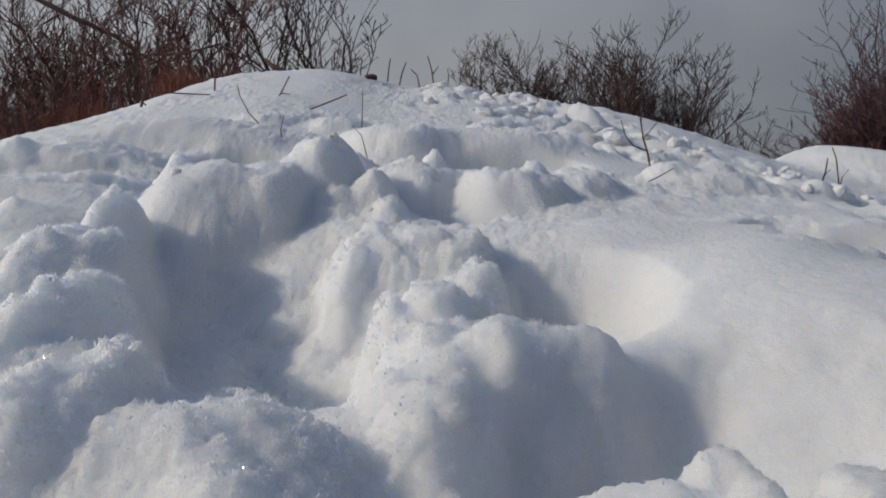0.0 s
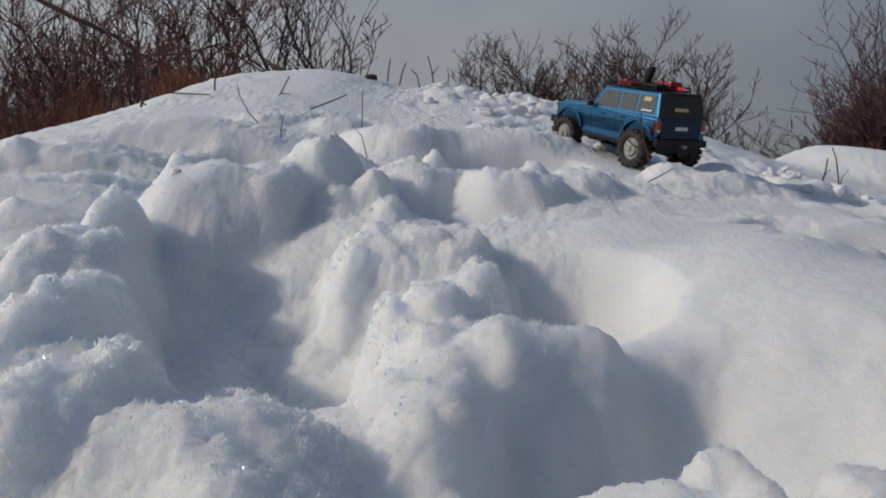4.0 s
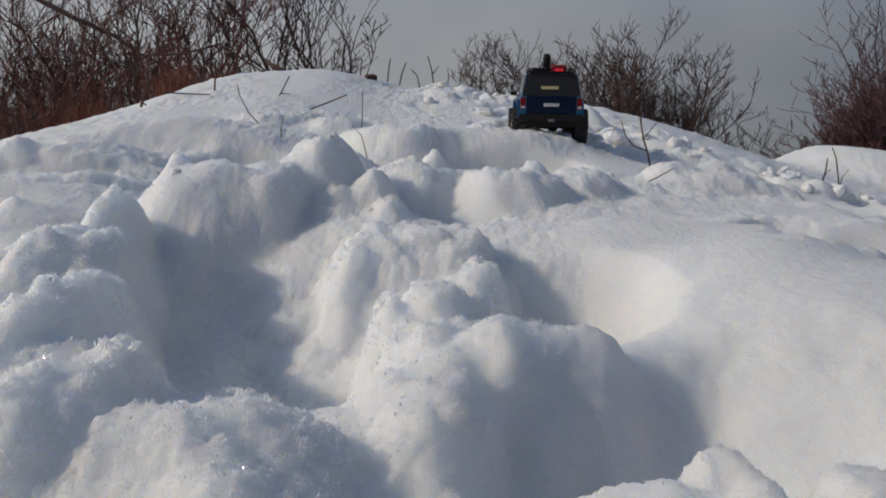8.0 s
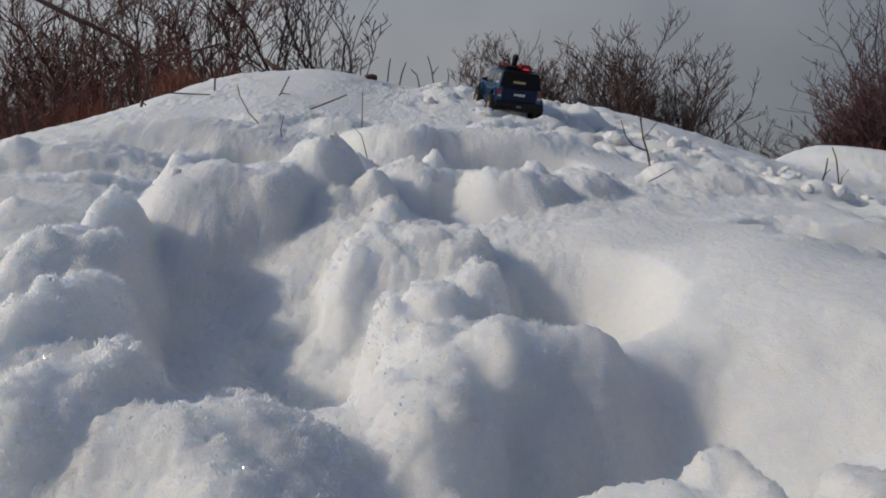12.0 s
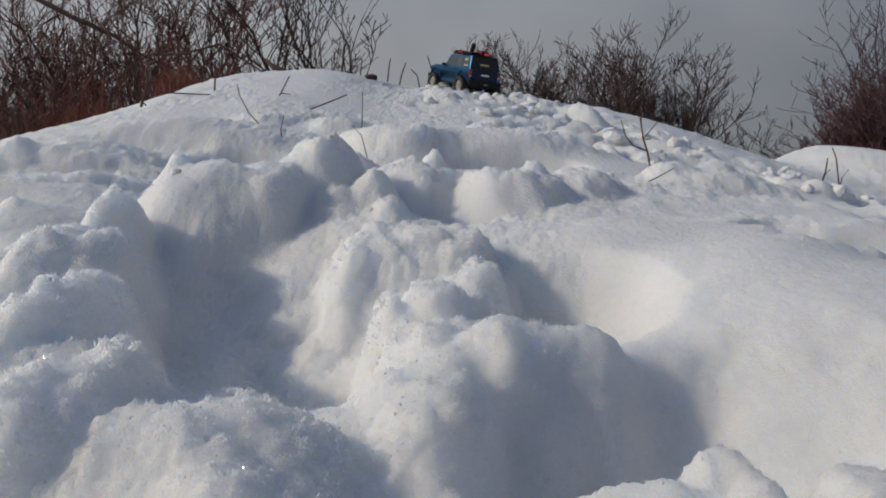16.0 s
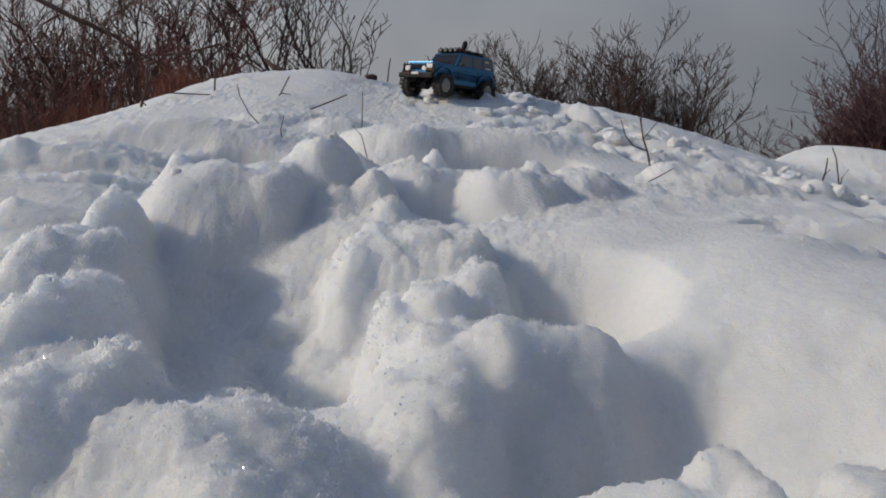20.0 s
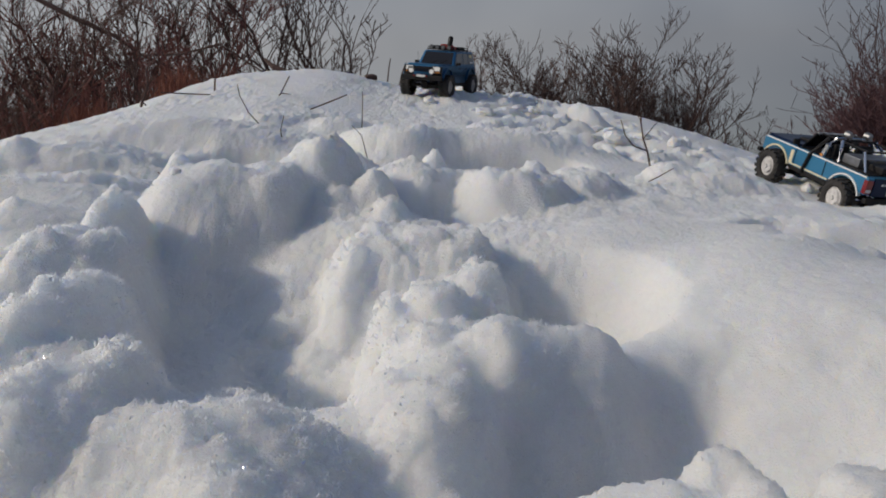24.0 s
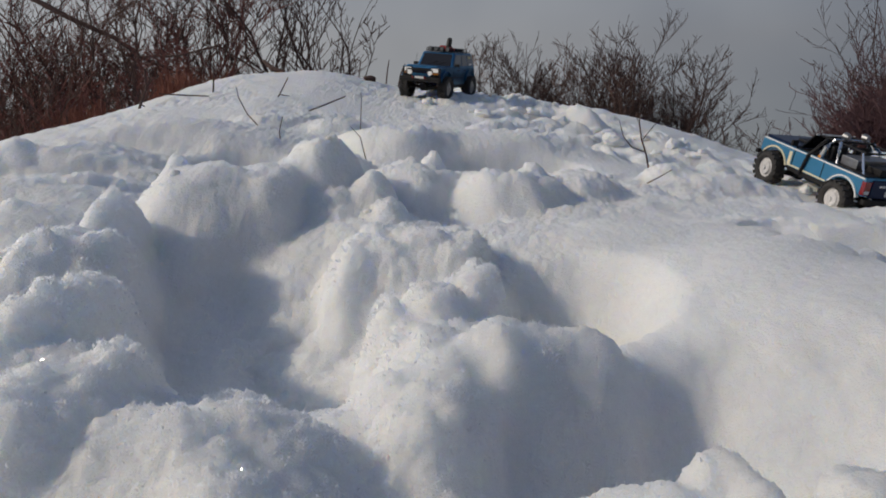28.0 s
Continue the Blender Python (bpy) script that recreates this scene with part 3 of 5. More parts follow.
def chassis(truck):
    bm = bmesh.new()
    for s in (-1, 1):
        put_box(bm, s * 0.034 - 0.005, s * 0.034 + 0.005, -0.20, 0.20, 0.068, 0.084)
    put_box(bm, -0.036, 0.036, -0.06, 0.06, 0.058, 0.078)
    part("chassis", bm, BLACK, truck)
    for y in (-0.15, 0.15):
        bm = bmesh.new()
        put_tube(bm, [(-0.09, y, HUB_Z), (0.09, y, HUB_Z)], 0.008, 8)
        put_tube(bm, [(0.012, y - 0.016, HUB_Z), (0.012, y + 0.016, HUB_Z)], 0.018, 10)
        part("axle", bm, BLACK, truck)
        for s in (-1, 1):
            bm = bmesh.new()
            put_tube(bm, [(s * 0.058, y, 0.06), (s * 0.046, y * 0.93, 0.115)], 0.0075, 8)
            part("shock_absorber", bm, STEEL, truck)
            part("link_rod", tube([(s * 0.05, y * 0.97, 0.05), (s * 0.034, y * 0.3, 0.064)], 0.0035, 6), BLACK, truck)
    part("drive_shaft", tube([(0.012, -0.14, 0.054), (0, 0, 0.062), (0.012, 0.14, 0.054)], 0.004, 6), STEEL, truck)


def flare(truck, y, s, mat, r=0.066, x=0.096, w=0.010, h=0.004, a=-4):
    """The lip over a wheel arch."""
    bm = bmesh.new()
    o, i = arc(y, 0.070, r + h, a, 180 - a, 12), arc(y, 0.070, r - h, a, 180 - a, 12)
    for k in range(12):
        v = [bm.verts.new((xx, *p)) for xx in (s * (x - 0.004), s * (x + w)) for p in (o[k], o[k + 1], i[k + 1], i[k])]
        for f in ((0, 1, 2, 3), (7, 6, 5, 4), (0, 4, 5, 1), (2, 6, 7, 3), (1, 5, 6, 2), (0, 3, 7, 4)):
            bm.faces.new([v[q] for q in f])
    bmesh.ops.remove_doubles(bm, verts=bm.verts, dist=0.0001)
    part("wheel_arch_flare", bm, mat, truck)


def build_wagon():
    """The boxy blue estate, one tenth of full size."""
    t = tagged(new("model_truck"), "blue boxy four-door model off-roader with loaded roof rack on the snow", "model truck")
    chassis(t)
    rear, front = -0.212, 0.215
    outline = ([(rear, 0.080), (rear - 0.004, 0.142), (0.075, 0.147), (front - 0.004, 0.143), (front, 0.135), (front, 0.092), (0.208, 0.084)]
               + arc(0.15, 0.066, 0.060, 18, 178, 9) + [(0.088, 0.066), (-0.088, 0.066)] + arc(-0.15, 0.066, 0.060, 2, 166, 9))
    body = part("body", prism(outline, -0.094, 0.094, 0.004), PAINT, t, "glossy light blue painted body")
    # bonnet with a raised middle
    part("bonnet", box(-0.078, 0.078, 0.067, 0.210, 0.140, 0.1505, 0.004), PAINT, t)
    # cabin shell
    zb, zt = 0.141, 0.211
    bm = bmesh.new()
    low = [(-0.091, rear - 0.003), (0.091, rear - 0.003), (0.091, 0.070), (-0.091, 0.070)]
    top = [(-0.078, rear + 0.014), (0.078, rear + 0.014), (0.078, 0.024), (-0.078, 0.024)]
    a, b = [bm.verts.new((x, y, zb)) for x, y in low], [bm.verts.new((x, y, zt)) for x, y in top]
    bm.faces.new(a[::-1])
    bm.faces.new(b)
    for k in range(4):
        bm.faces.new((a[k], a[(k + 1) % 4], b[(k + 1) % 4], b[k]))
    bmesh.ops.bevel(bm, geom=bm.edges[:], offset=0.005, segments=2, affect="EDGES", profile=0.6)
    cabin = part("cabin", bm, PAINT, t)

    def on_side(s, y, f):       # a place on the cabin's flank, f from belt to roof
        x = 0.091 + (0.078 - 0.091) * f
        return Vector((s * x, y, zb + (zt - zb) * f))
    for s in (-1, 1):
        for y0, y1, l0, l1 in ((-0.196, -0.128, 0.006, 0.0), (-0.120, -0.058, 0.0, 0.0), (-0.049, 0.048, 0.0, -0.034)):
            q = [on_side(s, y0, 0.16), on_side(s, y1, 0.16), on_side(s, y1 + l1, 0.86), on_side(s, y0 + l0, 0.86)]
            pane = part("side_window", slab(q if s > 0 else [q[1], q[0], q[3], q[2]], 0.0014), GLASS_SIDE, t, "dark tinted side window")
            if y0 < -0.19:
                qq = [on_side(s, y0 + 0.022, 0.62), on_side(s, y0 + 0.05, 0.62), on_side(s, y0 + 0.05, 0.78), on_side(s, y0 + 0.022, 0.78)]
                part("sticker", slab(qq if s > 0 else [qq[1], qq[0], qq[3], qq[2]], 0.0024), YELLOW, pane, "small yellow sticker")
                qq = [on_side(s, y0 + 0.012, 0.24), on_side(s, y0 + 0.05, 0.24), on_side(s, y0 + 0.05, 0.29), on_side(s, y0 + 0.012, 0.29)]
                part("sticker", slab(qq if s > 0 else [qq[1], qq[0], qq[3], qq[2]], 0.0024), WHITE, pane, "small white sticker")
        # gutter, handles, mirror, sill, lower trim
        part("rain_gutter", tube([on_side(s, -0.19, 0.95), on_side(s, 0.022, 0.95), on_side(s, 0.064, 0.08)], 0.0016, 5), PAINT, t)
        for y in (-0.082, 0.0):
            part("door_handle", box(s * 0.0945 - 0.002, s * 0.0945 + 0.002, y - 0.009, y + 0.009, 0.129, 0.1335, 0.0008), BLACK, t)
        for y in (-0.053, 0.056):
            part("door_seam", box(s * 0.0937 - 0.0008, s * 0.0937 + 0.0008, y - 0.0007, y + 0.0007, 0.086, 0.140), BLACK, t)
        part("trim_strip", box(s * 0.0945 - 0.001, s * 0.0945 + 0.001, -0.082, 0.083, 0.0985, 0.101, 0.0004), PAINT_DEEP_SHADED, t)
        mirror = part("wing_mirror", box(s * 0.106 - 0.011, s * 0.106 + 0.011, 0.044, 0.053, 0.148, 0.161, 0.002), BLACK, t)
        part("mirror_arm", tube([(s * 0.088, 0.048, 0.145), (s * 0.102, 0.048, 0.152)], 0.002, 5), BLACK, t)
        part("sill", box(s * 0.089 - 0.005, s * 0.089 + 0.005, -0.083, 0.083, 0.056, 0.067, 0.002), BLACK, t)
        for y in (-0.15, 0.15):
            flare(t, y, s, PAINT, r=0.063, w=0.006, h=0.003, a=10)
        # lamps
        tail = part("tail_lamp", box(s * 0.086 - 0.008, s * 0.086 + 0.008, rear - 0.0065, rear + 0.01, 0.103, 0.138, 0.001), RED_LENS, t, "red tail lamp")
        part("reverse_lens", box(s * 0.086 - 0.006, s * 0.086 + 0.006, rear - 0.0075, rear - 0.006, 0.106, 0.113), LENS, tail)
        head = part("headlamp", box(s * 0.066 - 0.017, s * 0.066 + 0.017, front - 0.002, front + 0.004, 0.121, 0.139, 0.002), LENS_LIT, t, "small square headlamp, lit white")
        part("indicator", box(s * 0.066 - 0.016, s * 0.066 + 0.016, front - 0.001, front + 0.003, 0.112, 0.1185), AMBER, t)
        # black panel stretched over the nose, its colour standing in for shade
        part("nose_shade_panel", box(s * 0.070 - 0.024, s * 0.070 + 0.024, front - 0.004, front + 0.002, 0.098, 0.1415, 0.001), BLACK, t)
        part("mud_guard", box(s * 0.05 - 0.012, s * 0.05 + 0.012, -0.214, -0.208, 0.068, 0.09), BLACK, t)
    # nose
    grille = part("grille", box(-0.046, 0.046, front - 0.002, front + 0.002, 0.115, 0.139, 0.001), BLACK, t)
    for k in range(8):
        part("grille_slat", box(-0.040 + k * 0.0105, -0.036 + k * 0.0105, front + 0.001, front + 0.0035, 0.117, 0.137), PAINT_DEEP_SHADED, grille)
    bm = box(-0.100, 0.100, front + 0.002, front + 0.022, 0.078, 0.100, 0.004)
    bump = part("front_bumper", bm, BLACK, t)
    for s in (-1, 1):
        part("fog_lamp", tube([(s * 0.05, front + 0.010, 0.118), (s * 0.05, front + 0.022, 0.118)], [0.009, 0.010], 12), LENS_LIT, bump)
        part("tow_hook", tube([(s * 0.03, front + 0.02, 0.094), (s * 0.03, front + 0.031, 0.094), (s * 0.03, front + 0.031, 0.103)], 0.0025, 6), RED, bump)
    part("bull_bar", tube([(-0.07, front + 0.018, 0.10), (-0.062, front + 0.022, 0.132), (0.062, front + 0.022, 0.132), (0.07, front + 0.018, 0.10)], 0.0035, 7), BLACK, bump)
    part("plate", box(-0.022, 0.022, front + 0.022, front + 0.0235, 0.092, 0.102), WHITE, bump, "small white number plate with unreadable marks")
    q = [(-0.078, 0.0648, 0.149), (0.078, 0.0648, 0.149), (0.070, 0.0297, 0.203), (-0.070, 0.0297, 0.203)]
    part("windscreen", slab([q[1], q[0], q[3], q[2]], 0.0015), GLASS, t, "dark windscreen")
    for s in (-1, 1):
        part("wiper", tube([(s * 0.02 + 0.01, 0.068, 0.150), (s * 0.02 - 0.03, 0.054, 0.170)], 0.001, 4), BLACK, t)
    # tail
    # dark glass runs out over the pillars to stand in for their shade
    q = [(-0.089, rear - 0.0018, 0.144), (0.089, rear - 0.0018, 0.144), (0.0765, rear + 0.0115, 0.207), (-0.0765, rear + 0.0115, 0.207)]
    # the rear's shade is in the tailgate's colour
    gate = part("tailgate", box(-0.076, 0.076, rear - 0.007, rear + 0.002, 0.088, 0.144, 0.002), PAINT_DEEP_SHADED, t, "blue tailgate with shade put into its paint colour")
    glass = part("rear_window", slab(q, 0.0018), GLASS, t, "dark tinted rear window, widened over the pillars as their shade")
    bars(t, gate, -0.024, 0.024, 0.112, 0.122, rear - 0.0072, 6, WHITE)
    bm = slab([(-0.032, rear - 0.0024, 0.1635), (0.020, rear - 0.0024, 0.1635), (0.020, rear - 0.0001, 0.1725), (-0.032, rear - 0.0001, 0.1725)], 0.0016)
    part("sticker", bm, YELLOW, glass, "yellow sticker with unreadable marks")
    part("spoiler", box(-0.070, 0.070, rear + 0.004, rear + 0.026, 0.2065, 0.2125, 0.002), BLACK, t)
    part("rear_bumper", box(-0.098, 0.098, rear - 0.018, rear - 0.004, 0.068, 0.088, 0.003), BLACK, t)
    part("rear_valance", box(-0.080, 0.080, rear - 0.003, rear + 0.005, 0.050, 0.080, 0.002), BLACK, t)
    part("tow_hitch", box(-0.009, 0.009, rear - 0.030, rear - 0.016, 0.066, 0.075, 0.0015), STEEL, t)
    # roof rack and its load
    rack = part("roof_rack", box(-0.064, 0.064, -0.166, 0.020, 0.221, 0.2235, 0.001), BLACK, t, "black roof rack tray")
    for z in (0.2245, 0.2335):
        part("rail", tube([(-0.066, -0.168, z), (0.066, -0.168, z), (0.066, 0.022, z), (-0.066, 0.022, z), (-0.066, -0.168, z)], 0.0018, 5), BLACK, rack)
    for s in (-1, 1):
        for y in (-0.165, -0.10, -0.04, 0.02):
            part("post", tube([(s * 0.066, y, 0.212), (s * 0.066, y, 0.2335)], 0.0018, 5), BLACK, rack)
    for x0, x1, y0, y1, h in ((0.004, 0.050, -0.150, -0.092, 0.024), (-0.050, -0.012, -0.030, 0.010, 0.018)):
        can = part("fuel_can", box(x0, x1, y0, y1, 0.2237, 0.2237 + h, 0.004), RED, t, "red plastic fuel can")
        part("cap", tube([(x0 + 0.01, y1 - 0.012, 0.2237 + h - 0.001), (x0 + 0.01, y1 - 0.012, 0.2237 + h + 0.005)], 0.004, 8), BLACK, can)
        part("strap", box(x0 - 0.0008, x1 + 0.0008, (y0 + y1) / 2 - 0.003, (y0 + y1) / 2 + 0.003, 0.2237, 0.2237 + h + 0.0008), BLACK, can)
    part("kit_bag", box(-0.056, -0.008, -0.155, -0.095, 0.2237, 0.238, 0.005), BLACK, t, "black kit bag")
    part("rolled_tarp", tube([(-0.05, -0.042, 0.230), (-0.01, -0.048, 0.231), (0.0, -0.05, 0.230)], 0.008, 8), RED, t, "dark red rolled tarpaulin")
    part("jack", tube([(0.060, -0.14, 0.238), (0.060, 0.0, 0.238)], 0.003, 6), STEEL, t)
    part("tool_box", box(0.004, 0.052, -0.060, -0.005, 0.2237, 0.240, 0.002), BLACK, t)
    part("canister", tube([(-0.008, -0.066, 0.2237), (-0.008, -0.070, 0.245), (-0.008, -0.080, 0.276), (-0.008, -0.082, 0.284)], [0.0105, 0.0125, 0.0125, 0.009], 12), BLACK, t, "upright black cylinder on the roof")
    for x in (-0.045, -0.015, 0.015, 0.045):
        spot = part("roof_lamp", tube([(x, 0.012, 0.2325), (x, 0.030, 0.2325)], [0.007, 0.0105], 12), BLACK, t)
        part("lens", tube([(x, 0.030, 0.2325), (x, 0.0312, 0.2325)], 0.009, 12), LENS_OFF, spot)
    part("brake_lamp", box(0.010, 0.036, -0.1745, -0.1685, 0.2265, 0.2345, 0.001), BRAKE, t, "glowing red brake lamp")
    part("whip_aerial", tube([(0.083, 0.09, 0.148), (0.085, 0.088, 0.20)], 0.0008, 4), BLACK, t)
    for ob in t.children:                                # the load sits down on the low roof
        if ob.name.split(".")[0] in ("roof_rack", "fuel_can", "kit_bag", "rolled_tarp", "jack", "tool_box", "canister", "roof_lamp", "brake_lamp"):
            ob.location.z -= 0.007
    wheels = [wheel_at(t, s * 0.097, y, s) for y in (-0.15, 0.15) for s in (-1, 1)]
    return t, wheels


def build_pickup():
    """The open-topped pickup with chrome hoops and cream stripes."""
    t = tagged(new("model_pickup"), "blue open-topped model pickup with cream stripes and chrome hoops on snow", "model truck")
    chassis(t)
    rear, front = -0.225, 0.222
    outline = ([(rear, 0.100), (rear - 0.002, 0.150), (0.07, 0.152), (front - 0.006, 0.150), (front, 0.142), (front, 0.108), (0.208, 0.102)]
               + arc(0.15, 0.070, 0.061, 30, 156, 9) + [(0.085, 0.094), (-0.085, 0.094)] + arc(-0.15, 0.070, 0.061, 24, 150, 9))
    part("body", prism(outline, -0.094, 0.094, 0.003), PAINT_SKY, t, "glossy blue body with a dark open tub")
    part("bonnet", box(-0.084, 0.084, 0.078, 0.216, 0.148, 0.158, 0.003), PAINT_DEEP_SHADED, t)
    part("bonnet_scoop", box(-0.024, 0.024, 0.10, 0.15, 0.157, 0.166, 0.003), BLACK, t)
    part("load_bed", box(-0.084, 0.084, rear + 0.012, -0.072, 0.146, 0.1535), BLACK, t, "black open load bed")
    part("cockpit_floor", box(-0.084, 0.084, -0.06, 0.066, 0.148, 0.1545), BLACK, t)
    for s in (-1, 1):
        part("seat", box(s * 0.040 - 0.026, s * 0.040 + 0.026, -0.05, -0.035, 0.150, 0.192, 0.005), BLACK, t)
        x = s * 0.0945
        part("belt_stripe", box(x - 0.001, x + 0.001, rear + 0.004, front - 0.008, 0.1465, 0.1505), WHITE, t, "white pinstripe")
        part("sill_stripe", box(x - 0.001, x + 0.001, -0.084, 0.086, 0.0960, 0.1005), CREAM, t, "cream stripe")
        part("wing_stripe", box(x - 0.0013, x + 0.0013, 0.074, 0.087, 0.1005, 0.138, 0.0004), CREAM, t, "cream upright stripe")
        for y in (-0.15, 0.15):
            flare(t, y, s, CREAM if y > 0 else WHITE, r=0.064, x=0.0925, w=0.005, h=0.0024, a=20)
        for y in (-0.062, 0.066):
            part("door_seam", box(x - 0.0012, x + 0.0012, y - 0.0008, y + 0.0008, 0.100, 0.148), BLACK, t)
        part("sill", box(s * 0.088 - 0.006, s * 0.088 + 0.006, -0.083, 0.083, 0.080, 0.095, 0.002), BLACK, t)
        tail = part("tail_lamp", box(s * 0.085 - 0.0105, s * 0.085 + 0.0105, rear - 0.005, rear + 0.009, 0.104, 0.142, 0.001), RED_LENS, t, "red tail lamp")
        part("reverse_lens", box(s * 0.085 - 0.008, s * 0.085 + 0.008, rear - 0.006, rear - 0.0045, 0.107, 0.116), LENS, tail)
        part("headlamp", tube([(s * 0.066, front - 0.002, 0.124), (s * 0.066, front + 0.004, 0.124)], 0.014, 16), LENS, t)
        part("wing_mirror", box(s * 0.108 - 0.011, s * 0.108 + 0.011, 0.058, 0.066, 0.160, 0.178, 0.002), BLACK, t)
        part("mirror_arm", tube([(s * 0.090, 0.062, 0.151), (s * 0.104, 0.062, 0.163)], 0.002, 5), BLACK, t)
        # hoop pillars and the dark diagonal brace
        part("hoop", tube([(s * 0.083, -0.030, 0.150), (s * 0.079, -0.034, 0.185), (s * 0.060, -0.036, 0.206), (0, -0.036, 0.208)], [0.0095, 0.009, 0.006, 0.005], 8), CHROME, t, "chrome roll hoop")
        part("hoop_stay", tube([(s * 0.078, -0.090, 0.150), (s * 0.072, -0.078, 0.188), (s * 0.058, -0.060, 0.207)], 0.0045, 8), CHROME, t)
        part("rear_stay", tube([(s * 0.074, -0.190, 0.150), (s * 0.064, -0.155, 0.202)], 0.0035, 7), CHROME, t)
        part("brace", tube([(s * 0.0985, 0.020, 0.088), (s * 0.0985, 0.004, 0.150), (s * 0.084, -0.034, 0.207)], 0.0052, 6), BLACK, t)
        part("pillar_lamp", box(s * 0.088 - 0.004, s * 0.088 + 0.004, -0.036, -0.026, 0.152, 0.160, 0.001), AMBER, t)
        part("screen_post", tube([(s * 0.080, 0.066, 0.153), (s * 0.070, 0.030, 0.206)], 0.0026, 6), BLACK, t)
    part("screen_header", tube([(-0.070, 0.030, 0.206), (0.070, 0.030, 0.206)], 0.0028, 6), WHITE, t)
    q = [(0.078, 0.066, 0.156), (-0.078, 0.066, 0.156), (-0.068, 0.031, 0.204), (0.068, 0.031, 0.204)]
    part("windscreen", slab(q, 0.0012), GLASS, t, "dark windscreen")
    for x in (-0.056, 0.056):
        part("roof_bar", tube([(x, -0.158, 0.203), (x, -0.036, 0.206), (x, 0.030, 0.206)], 0.003, 6), BLACK, t)
    part("roof_bar", tube([(-0.058, -0.157, 0.203), (0.058, -0.157, 0.203)], 0.003, 6), BLACK, t)
    part("lamp_bar", tube([(-0.060, -0.055, 0.207), (0.060, -0.055, 0.207)], 0.0028, 6), BLACK, t)
    for x in (-0.038, 0.030):
        spot = part("roof_lamp", tube([(x, -0.064, 0.224), (x, -0.046, 0.224)], [0.008, 0.0115], 12), STEEL, t, "round grey roof lamp")
        part("bracket", tube([(x, -0.055, 0.206), (x, -0.055, 0.216)], 0.003, 6), BLACK, spot)
        part("lens", tube([(x, -0.046, 0.224), (x, -0.0445, 0.224)], 0.010, 12), LENS_OFF, spot)
    part("cargo_box", box(-0.066, 0.066, -0.150, -0.086, 0.1535, 0.180, 0.003), STEEL, t, "grey box in the load bed")
    part("spare_box", box(-0.040, 0.066, -0.212, -0.160, 0.1535, 0.172, 0.003), BLACK, t)
    part("grille", box(-0.048, 0.048, front - 0.002, front + 0.002, 0.110, 0.138, 0.001), BLACK, t)
    part("front_bumper", box(-0.100, 0.100, front + 0.002, front + 0.016, 0.092, 0.106, 0.003), BLACK, t)
    part("winch_mount", box(-0.03, 0.03, front + 0.014, front + 0.030, 0.090, 0.100, 0.002), BLACK, t)
    # tailgate colour carries the shade of the rear
    gate = part("tailgate", box(-0.072, 0.072, rear - 0.006, rear + 0.002, 0.096, 0.147, 0.002), PAINT_DEEP_SHADED, t, "blue tailgate with shade put into its paint colour")
    bars(t, gate, -0.05, 0.03, 0.128, 0.134, rear - 0.0062, 7, WHITE)
    part("plate", box(-0.024, 0.024, rear - 0.0085, rear - 0.006, 0.103, 0.117), WHITE, gate, "white number plate with unreadable marks")
    part("rear_bumper", box(-0.096, 0.096, rear - 0.018, rear - 0.004, 0.080, 0.094, 0.003), BLACK, t)
    wheels = [wheel_at(t, s * 0.100, y, s, 0.066, CAKED) for y in (-0.15, 0.15) for s in (-1, 1)]
    return t, wheels


wagon, wagon_wheels = build_wagon()
pickup, pickup_wheels = build_pickup()


# ---- loose snow and ice ----
def clod_mesh(seed, detail=4, rough=1.0):
    bm = bmesh.new()
    bmesh.ops.create_icosphere(bm, subdivisions=detail, radius=1)
    off = Vector((seed * 7.3, seed * 3.1, seed * 1.7))
    for v in bm.verts:
        d = v.co.normalized()
        v.co = d * (1 + 0.34 * noise.noise(d * 1.4 + off) + rough * (0.17 * noise.noise(d * 3.6 + off) + 0.10 * noise.noise(d * 9 + off) + 0.06 * noise.noise(d * 21 + off)))
        v.co.z *= 0.85
    me = bpy.data.meshes.new("snow_clod")
    bm.to_mesh(me)
    bm.free()
    me.polygons.foreach_set("use_smooth", np.ones(len(me.polygons), bool))
    me.materials.append(SNOW_LUMP)
    return me


CLODS = [clod_mesh(k) for k in range(7)]
CLODS_SMALL = [clod_mesh(k + 20, 2) for k in range(5)]


def clod(x, y, r, seed, lift=0.35, stretch=1.0):
    rnd = random.Random(seed)
    ob = new("snow_clod", (CLODS if r > 0.015 else CLODS_SMALL)[seed % 5])
    ob.location = (x, y, snow_at(x, y) + r * lift)
    ob.rotation_euler = (rnd.uniform(-0.5, 0.5), rnd.uniform(-0.5, 0.5), rnd.uniform(0, 6))
    ob.scale = (r, r, r * stretch)
    return tagged(ob, "loose crumbly white snow clod on the snow", "snow clod", "loose snow clods")


# the clods that stand out one by one
for k, (x, y, r, st) in enumerate(((-0.60, 1.78, 0.016, 1.3), (-0.52, 1.24, 0.016, 1.2), (1.21, 2.35, 0.025, 1.2), (1.16, 2.75, 0.03, 0.8), (0.97, 2.55, 0.022, 0.7))):
    clod(x, y, r, k, 0.1, st)
rs = random.Random(77)
for k in range(56):
    v = rs.uniform(2.4, 4.4)
    clod(0.90 - 0.30 * (v - 2.0) + rs.gauss(0, 0.27), v, rs.uniform(0.016, 0.045), 40 + k, rs.uniform(-0.25, 0.1), rs.uniform(0.45, 0.8))
for k in range(24):
    v = rs.uniform(2.3, 3.6)
    clod(rs.uniform(0.42, 0.56) * v, v, rs.uniform(0.010, 0.028), 500 + k, rs.uniform(-0.1, 0.3), rs.uniform(0.6, 1.0))
